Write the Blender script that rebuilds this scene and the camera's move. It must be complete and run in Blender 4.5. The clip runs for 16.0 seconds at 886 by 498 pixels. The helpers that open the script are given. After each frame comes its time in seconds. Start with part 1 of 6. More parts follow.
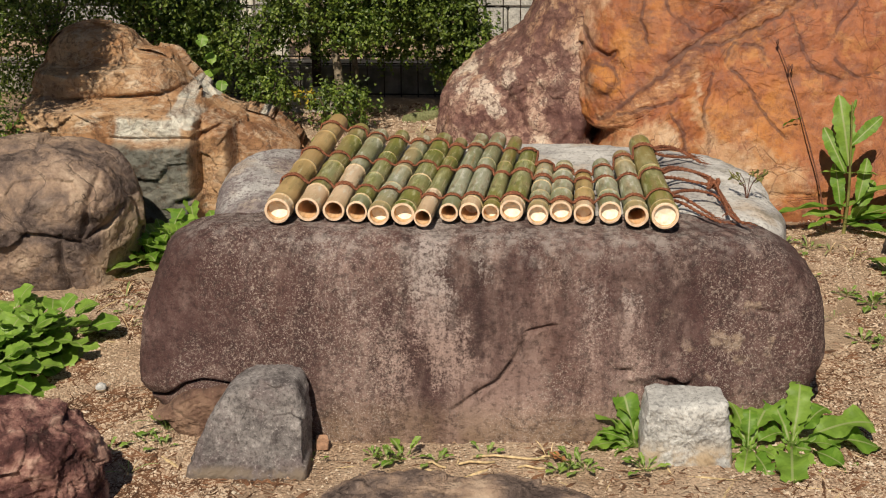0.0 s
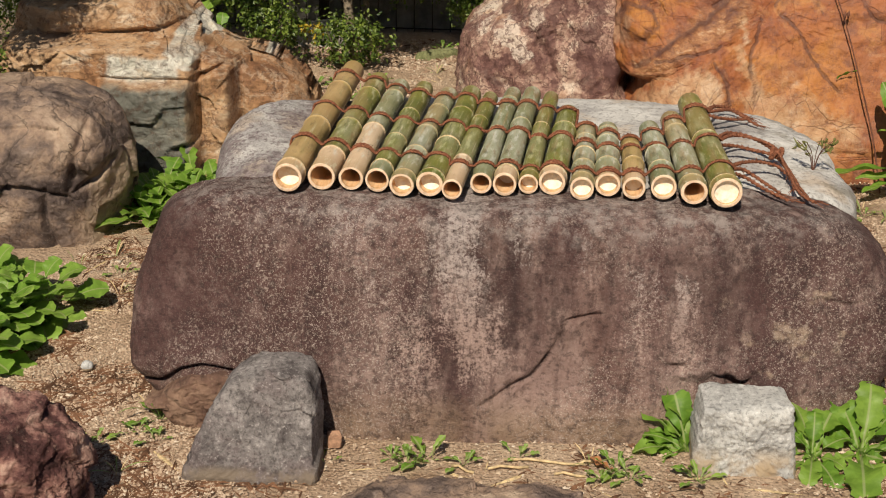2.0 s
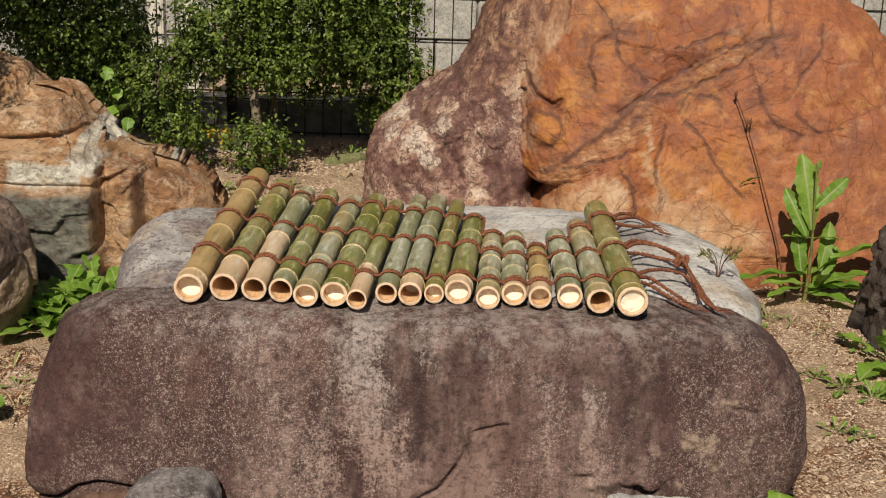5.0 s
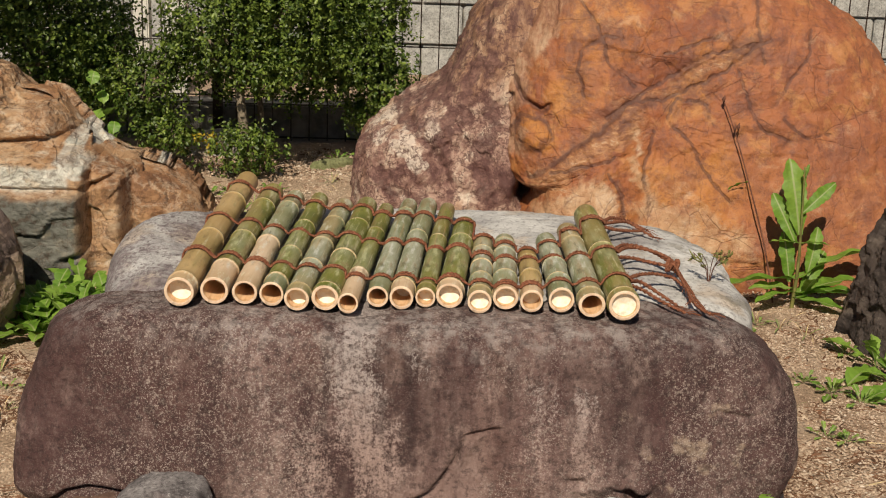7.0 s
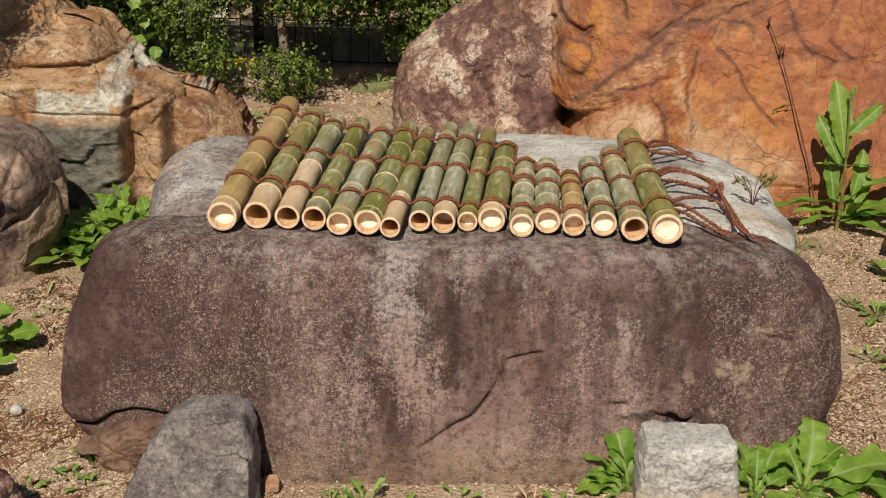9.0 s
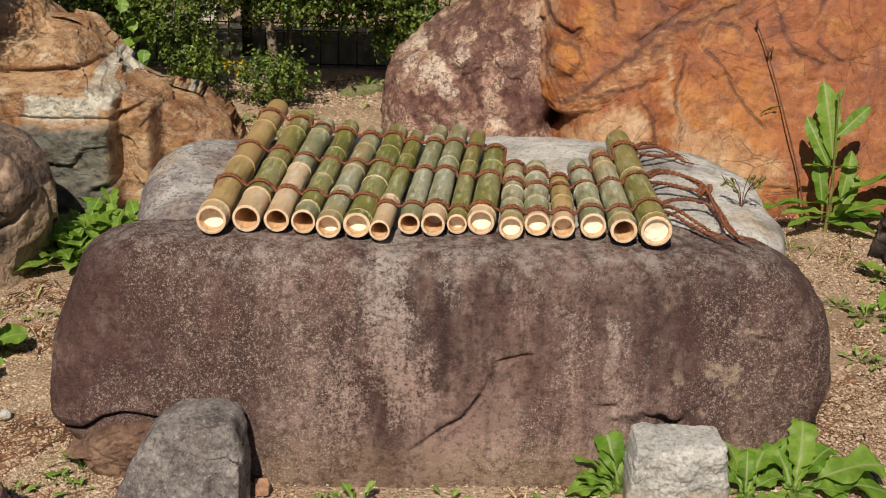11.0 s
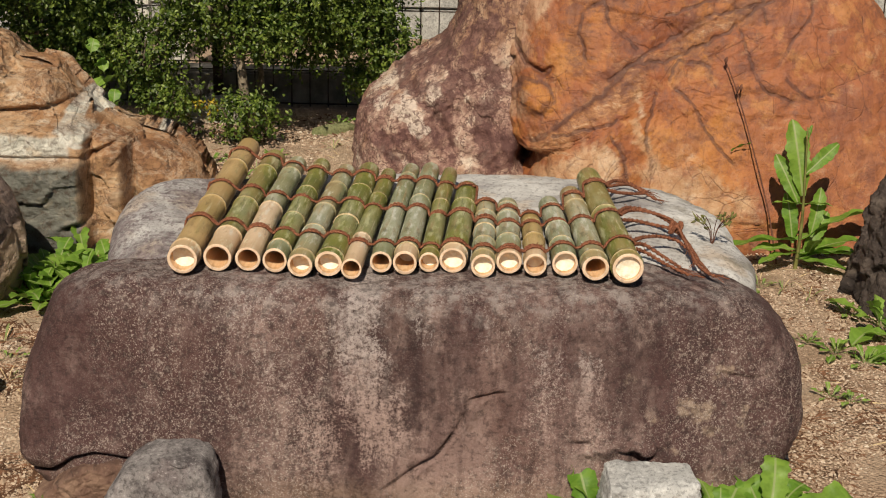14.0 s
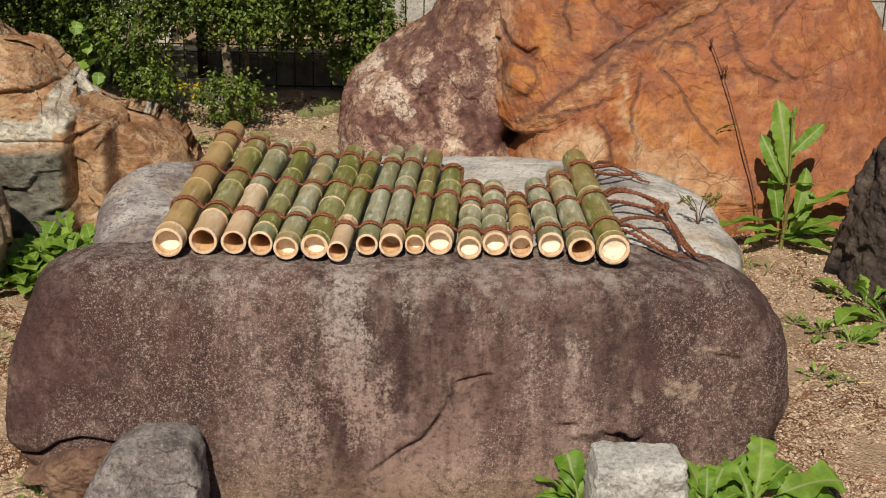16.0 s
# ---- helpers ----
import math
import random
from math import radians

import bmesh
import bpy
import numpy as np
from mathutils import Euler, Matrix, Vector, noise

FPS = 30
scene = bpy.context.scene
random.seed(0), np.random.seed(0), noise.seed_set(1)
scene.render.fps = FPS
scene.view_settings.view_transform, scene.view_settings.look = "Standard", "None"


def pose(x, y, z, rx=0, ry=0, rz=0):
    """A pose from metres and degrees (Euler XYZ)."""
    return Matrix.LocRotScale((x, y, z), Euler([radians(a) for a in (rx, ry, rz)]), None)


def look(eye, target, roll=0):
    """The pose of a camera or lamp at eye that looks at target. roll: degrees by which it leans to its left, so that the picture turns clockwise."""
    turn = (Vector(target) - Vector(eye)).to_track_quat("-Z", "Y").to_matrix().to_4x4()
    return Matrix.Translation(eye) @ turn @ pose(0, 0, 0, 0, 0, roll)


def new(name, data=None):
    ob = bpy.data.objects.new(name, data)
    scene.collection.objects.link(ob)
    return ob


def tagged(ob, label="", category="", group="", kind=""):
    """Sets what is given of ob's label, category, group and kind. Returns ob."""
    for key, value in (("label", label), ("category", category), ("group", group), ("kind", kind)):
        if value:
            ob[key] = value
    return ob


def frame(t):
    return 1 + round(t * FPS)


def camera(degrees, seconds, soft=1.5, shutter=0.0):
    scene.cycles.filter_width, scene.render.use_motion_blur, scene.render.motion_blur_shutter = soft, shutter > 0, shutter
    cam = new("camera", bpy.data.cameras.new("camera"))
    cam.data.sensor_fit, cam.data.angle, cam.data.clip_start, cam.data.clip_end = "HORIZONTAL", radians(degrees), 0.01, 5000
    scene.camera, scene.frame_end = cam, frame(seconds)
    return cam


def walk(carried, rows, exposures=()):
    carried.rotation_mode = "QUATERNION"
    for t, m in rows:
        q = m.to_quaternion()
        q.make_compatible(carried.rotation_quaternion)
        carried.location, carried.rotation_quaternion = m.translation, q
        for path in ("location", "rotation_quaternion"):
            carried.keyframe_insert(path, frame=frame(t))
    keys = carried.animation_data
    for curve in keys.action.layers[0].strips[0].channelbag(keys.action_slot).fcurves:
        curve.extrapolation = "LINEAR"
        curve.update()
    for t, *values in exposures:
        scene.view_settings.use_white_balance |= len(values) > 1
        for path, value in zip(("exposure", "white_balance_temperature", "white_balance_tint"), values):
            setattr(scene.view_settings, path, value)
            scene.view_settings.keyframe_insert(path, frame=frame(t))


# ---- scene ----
cam = camera(33.0, 16.0, soft=1.1)
PATH = [
    (0, (0.149, -3.24, 1.53), (0.028, -1.352, 0.88), -0.4),
    (0.5, (0.23, -3.113, 1.545), (0.06, -1.239, 0.87), -0.5),
    (1, (0.223, -3.028, 1.532), (0.054, -1.166, 0.824), -0.5),
    (1.5, (0.138, -2.915, 1.529), (0.008, -1.058, 0.798), 0.4),
    (2, (0.048, -2.836, 1.512), (-0.062, -0.986, 0.759), 0.8),
    (2.5, (0.05, -2.808, 1.521), (-0.069, -0.928, 0.849), 0.7),
    (3, (0.069, -2.798, 1.52), (-0.062, -0.922, 0.84), 0.7),
    (3.5, (0.07, -2.797, 1.515), (-0.061, -0.92, 0.837), 0.9),
    (4, (0.057, -2.793, 1.515), (-0.043, -0.913, 0.842), 1.1),
    (4.5, (0.059, -2.794, 1.517), (0.022, -0.902, 0.87), 1.5),
    (5, (0.063, -2.795, 1.52), (0.064, -0.895, 0.894), 1.7),
    (5.2, (0.066, -2.794, 1.522), (0.077, -0.891, 0.906), 1.7),
    (7.3, (0.041, -2.79, 1.512), (0.067, -0.889, 0.894), 2.0),
    (7.5, (0.041, -2.79, 1.512), (0.06, -0.892, 0.882), 1.9),
    (8, (0.041, -2.789, 1.512), (0.049, -0.901, 0.852), 1.7),
    (8.5, (0.042, -2.788, 1.512), (0.032, -0.913, 0.817), 1.3),
    (9, (0.042, -2.788, 1.511), (0.015, -0.92, 0.797), 1.3),
    (11.5, (0.041, -2.788, 1.512), (0.034, -0.917, 0.804), 1.3),
    (12, (0.041, -2.788, 1.511), (0.04, -0.914, 0.812), 1.4),
    (12.5, (0.041, -2.787, 1.511), (0.05, -0.909, 0.825), 1.7),
    (13, (0.041, -2.787, 1.511), (0.061, -0.904, 0.839), 1.8),
    (13.5, (0.041, -2.787, 1.511), (0.064, -0.902, 0.843), 1.5),
    (14, (0.041, -2.786, 1.511), (0.065, -0.899, 0.849), 1.4),
    (14.5, (0.041, -2.787, 1.511), (0.073, -0.899, 0.852), 1.5),
    (15, (0.041, -2.786, 1.511), (0.078, -0.9, 0.845), 1.5),
    (15.5, (0.041, -2.784, 1.51), (0.087, -0.902, 0.835), 1.7),
    (16, (0.041, -2.784, 1.51), (0.084, -0.905, 0.826), 1.3),
]
walk(cam, [(t, look(eye, target, roll)) for t, eye, target, roll in PATH], exposures=[(0, 0.0), (2.0, 0.0), (4.5, -0.11), (9.0, -0.07), (16.0, -0.09)])

# ---- light ----
SUN_AZ, SUN_EL = radians(189), radians(46)      # from the front
world = bpy.data.worlds.new("world")
scene.world = world
world.use_nodes = True
wn = world.node_tree
sky = wn.nodes.new("ShaderNodeTexSky")
sky.sky_type, sky.sun_disc = "NISHITA", False
sky.sun_elevation, sky.sun_rotation = SUN_EL, SUN_AZ
wn.nodes["Background"].inputs[1].default_value = 0.042
wn.links.new(sky.outputs[0], wn.nodes["Background"].inputs[0])
to_sun = Vector((math.sin(SUN_AZ) * math.cos(SUN_EL), math.cos(SUN_AZ) * math.cos(SUN_EL), math.sin(SUN_EL)))
sun = new("sun", bpy.data.lights.new("sun", "SUN"))
sun.data.energy, sun.data.angle, sun.data.color = 5.0, radians(0.55), (1.0, 0.88, 0.70)
sun.matrix_world = look(to_sun * 20, (0, 0, 0))


# ---- materials ----
class Nodes:
    """A small builder for one node material."""

    def __init__(self, name, rough=0.8, spec=0.3):
        self.m = bpy.data.materials.new(name)
        self.m.use_nodes = True
        self.t = self.m.node_tree
        self.b = self.t.nodes["Principled BSDF"]
        self.b.inputs["Roughness"].default_value = rough
        self.b.inputs["Specular IOR Level"].default_value = spec
        self.geo = self.t.nodes.new("ShaderNodeNewGeometry")
        self.tex = self.t.nodes.new("ShaderNodeTexCoord")
        self.info = self.t.nodes.new("ShaderNodeObjectInfo")
        self.pos, self.obj = self.geo.outputs["Position"], self.tex.outputs["Object"]
        self.island, self.rnd = self.geo.outputs["Random Per Island"], self.info.outputs["Random"]
        self.xyz = None

    def put(self, socket, value):
        if isinstance(value, bpy.types.NodeSocket):
            self.t.links.new(value, socket)
        elif isinstance(value, (tuple, list)) and len(value) == 3 and socket.type == "RGBA":
            socket.default_value = (*value, 1)
        else:
            socket.default_value = value

    def move(self, vec, scale=(1, 1, 1), loc=(0, 0, 0), rot=(0, 0, 0)):
        n = self.t.nodes.new("ShaderNodeMapping")
        self.put(n.inputs[0], vec)
        n.inputs["Scale"].default_value, n.inputs["Location"].default_value = scale, loc
        n.inputs["Rotation"].default_value = [radians(a) for a in rot]
        return n.outputs[0]

    def noise(self, scale, detail=5, rough=0.6, vec=None, dist=0.0):
        n = self.t.nodes.new("ShaderNodeTexNoise")
        self.put(n.inputs["Vector"], vec or self.pos)
        for k, v in (("Scale", scale), ("Detail", detail), ("Roughness", rough), ("Distortion", dist)):
            n.inputs[k].default_value = v
        return n.outputs[0]

    def voro(self, scale, feature="F1", vec=None, out=0):
        n = self.t.nodes.new("ShaderNodeTexVoronoi")
        n.feature = feature
        self.put(n.inputs["Vector"], vec or self.pos)
        n.inputs["Scale"].default_value = scale
        return n.outputs[out]

    def warp(self, amount, scale, vec=None):
        """The place, shaken by noise, for uneven lines."""
        n = self.t.nodes.new("ShaderNodeTexNoise")
        self.put(n.inputs["Vector"], vec or self.pos)
        n.inputs["Scale"].default_value, n.inputs["Detail"].default_value = scale, 4
        a = self.t.nodes.new("ShaderNodeVectorMath")
        a.operation = "MULTIPLY_ADD"
        self.put(a.inputs[0], n.outputs[1])
        a.inputs[1].default_value = (amount,) * 3
        self.put(a.inputs[2], vec or self.pos)
        return self.move(a.outputs[0], loc=(-amount / 2,) * 3)

    def math(self, op, a, b=0.0, c=0.0, clamp=False):
        n = self.t.nodes.new("ShaderNodeMath")
        n.operation, n.use_clamp = op, clamp
        for i, v in enumerate((a, b, c)):
            self.put(n.inputs[i], v)
        return n.outputs[0]

    def fit(self, v, lo, hi, a=0.0, b=1.0):
        n = self.t.nodes.new("ShaderNodeMapRange")
        n.interpolation_type = "SMOOTHSTEP"
        for i, x in enumerate((v, lo, hi, a, b)):
            self.put(n.inputs[i], x)
        return n.outputs[0]

    def axis(self, i, vec=None):
        n = self.t.nodes.new("ShaderNodeSeparateXYZ")
        self.put(n.inputs[0], vec or self.pos)
        return n.outputs[i]

    def mark(self, name):
        """A stain or vein laid out on the thing itself."""
        n = self.t.nodes.new("ShaderNodeAttribute")
        n.attribute_name = name
        return n.outputs["Fac"]

    def box(self, x0, x1, z0, z1, soft=0.01, vec=None):
        x, z = self.axis(0, vec), self.axis(2, vec)
        e = [self.fit(x, x0 - soft, x0 + soft), self.fit(x, x1 - soft, x1 + soft, 1, 0),
             self.fit(z, z0 - soft, z0 + soft), self.fit(z, z1 - soft, z1 + soft, 1, 0)]
        return self.math("MULTIPLY", self.math("MULTIPLY", e[0], e[1]), self.math("MULTIPLY", e[2], e[3]))

    def ramp(self, v, stops):
        n = self.t.nodes.new("ShaderNodeValToRGB")
        self.put(n.inputs[0], v)
        r = n.color_ramp
        while len(r.elements) < len(stops):
            r.elements.new(0.5)
        for e, (p, c) in zip(r.elements, stops):
            e.position, e.color = p, (*c, 1) if isinstance(c, tuple) else (c, c, c, 1)
        return n.outputs[0]

    def mix(self, f, a, b, mode="MIX"):
        n = self.t.nodes.new("ShaderNodeMix")
        n.data_type, n.blend_type = "RGBA", mode
        self.put(n.inputs[0], f)
        self.put(n.inputs[6], a)
        self.put(n.inputs[7], b)
        return n.outputs[2]

    def done(self, colour, bumps=(), rough=None):
        self.put(self.b.inputs["Base Color"], colour)
        if rough is not None:
            self.put(self.b.inputs["Roughness"], rough)
        last = None
        for height, strength, dist in bumps:
            n = self.t.nodes.new("ShaderNodeBump")
            n.inputs["Strength"].default_value, n.inputs["Distance"].default_value = strength, dist
            self.put(n.inputs["Height"], height)
            if last:
                self.t.links.new(last, n.inputs["Normal"])
            last = n.outputs[0]
        if last:
            self.t.links.new(last, self.b.inputs["Normal"])
        return self.m


def slab_stone():
    n = Nodes("weathered_purple_stone", 0.85)
    big = n.noise(3.2, 5, 0.62)
    c = n.ramp(big, [(0.36, (0.040, 0.019, 0.019)), (0.50, (0.074, 0.037, 0.036)), (0.66, (0.130, 0.074, 0.069))])
    # pale, blurred rain streaks, strongest in the middle of the face
    w = n.warp(0.16, 3.5)
    streak = n.noise(1.0, 5, 0.66, n.move(w, (9, 2, 1.6)))
    mid = n.math("MULTIPLY", n.fit(n.axis(0), -0.38, -0.15), n.fit(n.axis(0), 0.12, 0.6, 1, 0.25))
    low = n.math("MULTIPLY", n.fit(n.axis(2), 0.03, 0.27, 0.65, 0.10), n.fit(n.axis(0), -0.55, -0.2, 0.2, 1.0))
    amount = n.math("MULTIPLY", n.fit(streak, 0.40, 0.62), n.math("ADD", n.math("MULTIPLY", mid, 0.35), low), clamp=True)
    c = n.mix(n.math("MULTIPLY", amount, 0.72), c, (0.36, 0.25, 0.22))
    thread = n.noise(1.0, 7, 0.72, n.move(n.warp(0.03, 9), (30, 8, 2.2)))
    stipple = n.noise(170, 5, 0.8)
    fine = n.noise(48, 6, 0.78)
    broken = n.math("ADD", n.math("MULTIPLY", n.math("SUBTRACT", fine, 0.5), 1.2), n.math("MULTIPLY", n.math("SUBTRACT", thread, 0.5), 1.6))
    field = n.fit(n.math("ADD", n.mark("wash"), n.math("MULTIPLY", broken, n.fit(n.mark("wash"), 0.0, 0.5))), 0.0, 1.1)
    wash = n.fit(n.math("ADD", stipple, n.math("MULTIPLY", field, 0.20)), 0.53, 0.72)
    c = n.mix(n.math("MULTIPLY", wash, n.fit(field, 0.0, 0.4, 0.28, 0.85)), c, n.mix(n.fit(n.axis(2), 0.2, 0.4), (0.38, 0.275, 0.245), (0.43, 0.375, 0.36)))
    c = n.mix(n.math("MULTIPLY", n.fit(thread, 0.50, 0.38), 0.4), c, (0.055, 0.031, 0.030))
    cloud = n.fit(n.noise(19, 6, 0.72, n.move(n.pos, (1, 1, 0.6))), 0.5, 0.66)
    c = n.mix(n.math("MULTIPLY", n.math("MULTIPLY", cloud, n.fit(streak, 0.36, 0.56, 0.3, 1.0)), 0.6), c, (0.33, 0.235, 0.21))
    rust = n.fit(n.noise(4.2, 4, 0.6, n.move(n.pos, loc=(9, 3, 1))), 0.52, 0.7)
    c = n.mix(n.math("MULTIPLY", rust, 0.35), c, (0.12, 0.058, 0.045))
    dark = n.fit(n.noise(1.0, 4, 0.6, n.move(n.warp(0.08, 6), (15, 2, 2.4), (3, 0, 0))), 0.56, 0.68)
    c = n.mix(n.math("MULTIPLY", dark, 0.25), c, (0.040, 0.024, 0.024))
    # dark streaks of the face, and a painted shade under the ledge
    run = n.fit(n.math("ADD", n.mark("run"), n.math("MULTIPLY", broken, n.fit(n.mark("run"), 0.0, 0.5))), 0.05, 1.0)
    c = n.mix(n.math("MULTIPLY", n.math("MULTIPLY", run, n.fit(fine, 0.62, 0.42, 0.45, 1.0)), 0.8), c, (0.040, 0.024, 0.024))
    # one end of the stone is a deeper purple brown
    deep = n.math("MULTIPLY", n.fit(n.axis(0, n.warp(0.06, 8)), -0.31, -0.39), n.fit(n.noise(8, 5, 0.7, n.move(n.pos, loc=(5, 5, 2))), 0.38, 0.58, 0.35, 1.0))
    c = n.mix(n.math("MULTIPLY", deep, 0.72), c, (0.066, 0.031, 0.029))
    # earthy foot, tan flakes
    c = n.mix(n.math("MULTIPLY", n.fit(n.axis(2), 0.015, 0.13, 1, 0), n.math("MULTIPLY", n.fit(n.noise(7), 0.35, 0.6, 0.3, 0.9), n.fit(n.axis(0), -0.5, -0.25, 0.25, 1.0))), c, (0.24, 0.165, 0.115))
    flake = n.fit(n.math("ADD", n.mark("flake"), n.math("MULTIPLY", broken, n.fit(n.mark("flake"), 0.0, 0.3))), 0.3, 0.8)
    c = n.mix(n.math("MULTIPLY", n.math("MULTIPLY", flake, n.fit(fine, 0.4, 0.56, 0.25, 1.0)), 0.7), c, (0.38, 0.29, 0.22))
    # lichen dust on the upper edges, mineral specks and pits
    dust = n.math("MULTIPLY", n.fit(n.axis(2, n.warp(0.08, 7)), 0.38, 0.475), n.fit(n.noise(26, 8, 0.8), 0.44, 0.60))
    c = n.mix(n.math("MULTIPLY", dust, 0.7), c, (0.34, 0.305, 0.29))
    patch = n.fit(n.noise(5, 3, 0.5, n.move(n.pos, (1, 1, 0.6), loc=(2, 8, 4))), 0.42, 0.58, 0.12, 1.0)
    speck = n.fit(n.noise(130, 4, 0.8), 0.52, 0.64)
    c = n.mix(n.math("MULTIPLY", n.math("MULTIPLY", speck, patch), 0.65), c, (0.40, 0.33, 0.29))
    dot = n.fit(n.noise(330, 2, 0.6), 0.58, 0.66)
    c = n.mix(n.math("MULTIPLY", n.math("MULTIPLY", dot, patch), 0.65), c, (0.50, 0.43, 0.39))
    grain = n.noise(60, 5, 0.75)
    c = n.mix(n.math("MULTIPLY", n.fit(grain, 0.53, 0.35), 0.6), c, (0.024, 0.014, 0.014))
    return n.done(c, [(n.noise(18, 5, 0.7), 0.5, 0.02), (grain, 0.65, 0.007), (speck, 0.4, 0.003)])


def pale_stone():
    n = Nodes("pale_grey_stone", 0.85)
    c = n.ramp(n.noise(5, 5, 0.6), [(0.32, (0.24, 0.225, 0.23)), (0.5, (0.48, 0.47, 0.46)), (0.72, (0.68, 0.67, 0.65))])
    tan = n.fit(n.noise(6, 4, 0.6, n.move(n.pos, loc=(4, 2, 0))), 0.52, 0.64)
    c = n.mix(n.math("MULTIPLY", tan, 0.6), c, (0.46, 0.35, 0.25))
    # purple crust on one end
    crust = n.math("MULTIPLY", n.fit(n.axis(0), -0.22, -0.42), n.fit(n.math("ADD", n.math("MULTIPLY", n.noise(90, 6, 0.8), 0.6), n.math("MULTIPLY", n.noise(9, 6, 0.7, n.warp(0.06, 9)), 0.4)), 0.45, 0.53))
    c = n.mix(n.math("MULTIPLY", crust, 0.9), c, n.ramp(n.noise(70, 5, 0.7), [(0.4, (0.085, 0.060, 0.066)), (0.62, (0.24, 0.20, 0.205))]))
    moss = n.math("MULTIPLY", n.fit(n.axis(0), 0.5, 0.68), n.fit(n.noise(16, 5, 0.7), 0.48, 0.62))
    c = n.mix(n.math("MULTIPLY", moss, 0.6), c, (0.17, 0.15, 0.11))
    grain = n.noise(90, 4, 0.7)
    c = n.mix(n.math("MULTIPLY", n.fit(grain, 0.5, 0.36), 0.5), c, (0.10, 0.09, 0.09))
    return n.done(c, [(n.noise(22, 5, 0.65), 0.4, 0.02), (grain, 0.5, 0.004)])


def orange_stone():
    n = Nodes("veined_orange_stone", 0.6, 0.4)
    w = n.warp(0.12, 3.5)
    c = n.ramp(n.noise(3.0, 6, 0.6, w), [(0.3, (0.18, 0.055, 0.027)), (0.45, (0.29, 0.092, 0.034)), (0.57, (0.38, 0.140, 0.047)), (0.7, (0.46, 0.215, 0.090))])
    red = n.fit(n.axis(0, w), 0.75, 1.1)
    c = n.mix(n.math("MULTIPLY", red, 0.6), c, (0.36, 0.130, 0.058))
    ochre = n.fit(n.noise(4.5, 5, 0.65, n.move(n.pos, loc=(3, 1, 9))), 0.48, 0.64)
    c = n.mix(n.math("MULTIPLY", n.math("MULTIPLY", ochre, n.fit(n.axis(0), 1.15, 0.8)), 0.65), c, (0.50, 0.215, 0.045))
    # soft brown-red runs that fall steeply
    fall = n.noise(1.0, 6, 0.68, n.move(n.warp(0.10, 5), (9, 4, 2.2), rot=(0, -16, 0)))
    c = n.mix(n.math("MULTIPLY", n.fit(fall, 0.52, 0.68), 0.6), c, (0.19, 0.066, 0.042))
    mottle = n.fit(n.noise(8, 8, 0.74, n.warp(0.14, 5)), 0.5, 0.62)
    c = n.mix(n.math("MULTIPLY", mottle, 0.45), c, (0.20, 0.078, 0.050))
    mottle = n.fit(n.noise(19, 8, 0.78, n.warp(0.1, 9)), 0.49, 0.60)
    c = n.mix(n.math("MULTIPLY", mottle, 0.5), c, (0.15, 0.056, 0.040))
    amber = n.fit(n.noise(6.5, 8, 0.74, n.move(n.warp(0.12, 6), loc=(6, 2, 3))), 0.53, 0.62)
    c = n.mix(n.math("MULTIPLY", amber, 0.5), c, (0.50, 0.24, 0.085))
    tan = n.fit(n.math("ADD", n.mark("strand"), n.math("MULTIPLY", n.math("SUBTRACT", n.noise(9, 7, 0.7, w), 0.5), 1.6)), 0.3, 0.6)
    strand = n.noise(1.0, 7, 0.74, n.move(n.warp(0.06, 8), (24, 9, 5), rot=(0, -14, 0)))
    c = n.mix(n.math("MULTIPLY", tan, 0.85), c, n.ramp(strand, [(0.38, (0.15, 0.070, 0.052)), (0.50, (0.34, 0.185, 0.11)), (0.64, (0.52, 0.36, 0.24))]))
    # chalky patches at the foot
    rough_edge = n.math("MULTIPLY", n.math("SUBTRACT", n.noise(10, 7, 0.72, n.warp(0.1, 7)), 0.5), 2.2)
    chalk = n.fit(n.math("ADD", n.mark("chalk"), n.math("MULTIPLY", rough_edge, n.fit(n.mark("chalk"), 0.0, 0.3))), 0.2, 0.75)
    c = n.mix(n.math("MULTIPLY", chalk, 0.85), c, n.ramp(n.noise(14, 7, 0.72, w), [(0.36, (0.36, 0.19, 0.095)), (0.52, (0.50, 0.325, 0.19)), (0.66, (0.60, 0.46, 0.33))]))
    # a slanting belt of crushed, flecked rock
    belt = n.fit(n.math("ADD", n.mark("belt"), n.math("MULTIPLY", rough_edge, 0.45)), 0.25, 0.7)
    fleck = n.noise(1.0, 8, 0.78, n.move(n.warp(0.05, 12), (11, 6, 30), rot=(0, 33, 0)))
    c = n.mix(n.math("MULTIPLY", belt, 0.85), c, n.ramp(fleck, [(0.38, (0.10, 0.045, 0.034)), (0.48, (0.27, 0.115, 0.05)), (0.56, (0.42, 0.215, 0.10)), (0.64, (0.58, 0.42, 0.28))]))
    # dark veins: broad soft stain with a thin crisp core
    vein = n.mark("vein")
    splinter = n.math("MULTIPLY", n.math("SUBTRACT", n.noise(1.0, 8, 0.78, n.move(n.warp(0.06, 10), (16, 8, 34), rot=(0, 33, 0))), 0.5), 2.4)
    stain = n.fit(n.math("ADD", vein, n.math("MULTIPLY", n.math("ADD", rough_edge, splinter), n.fit(vein, 0.0, 0.35, 0.12, 1.0))), 0.2, 0.8)
    c = n.mix(n.math("MULTIPLY", stain, 0.62), c, (0.125, 0.052, 0.040))
    line = n.math("MULTIPLY", n.fit(n.mark("crack"), 0.35, 0.8), n.fit(n.noise(14, 4, 0.6), 0.34, 0.5))
    c = n.mix(n.math("MULTIPLY", line, 0.6), c, (0.062, 0.030, 0.027))
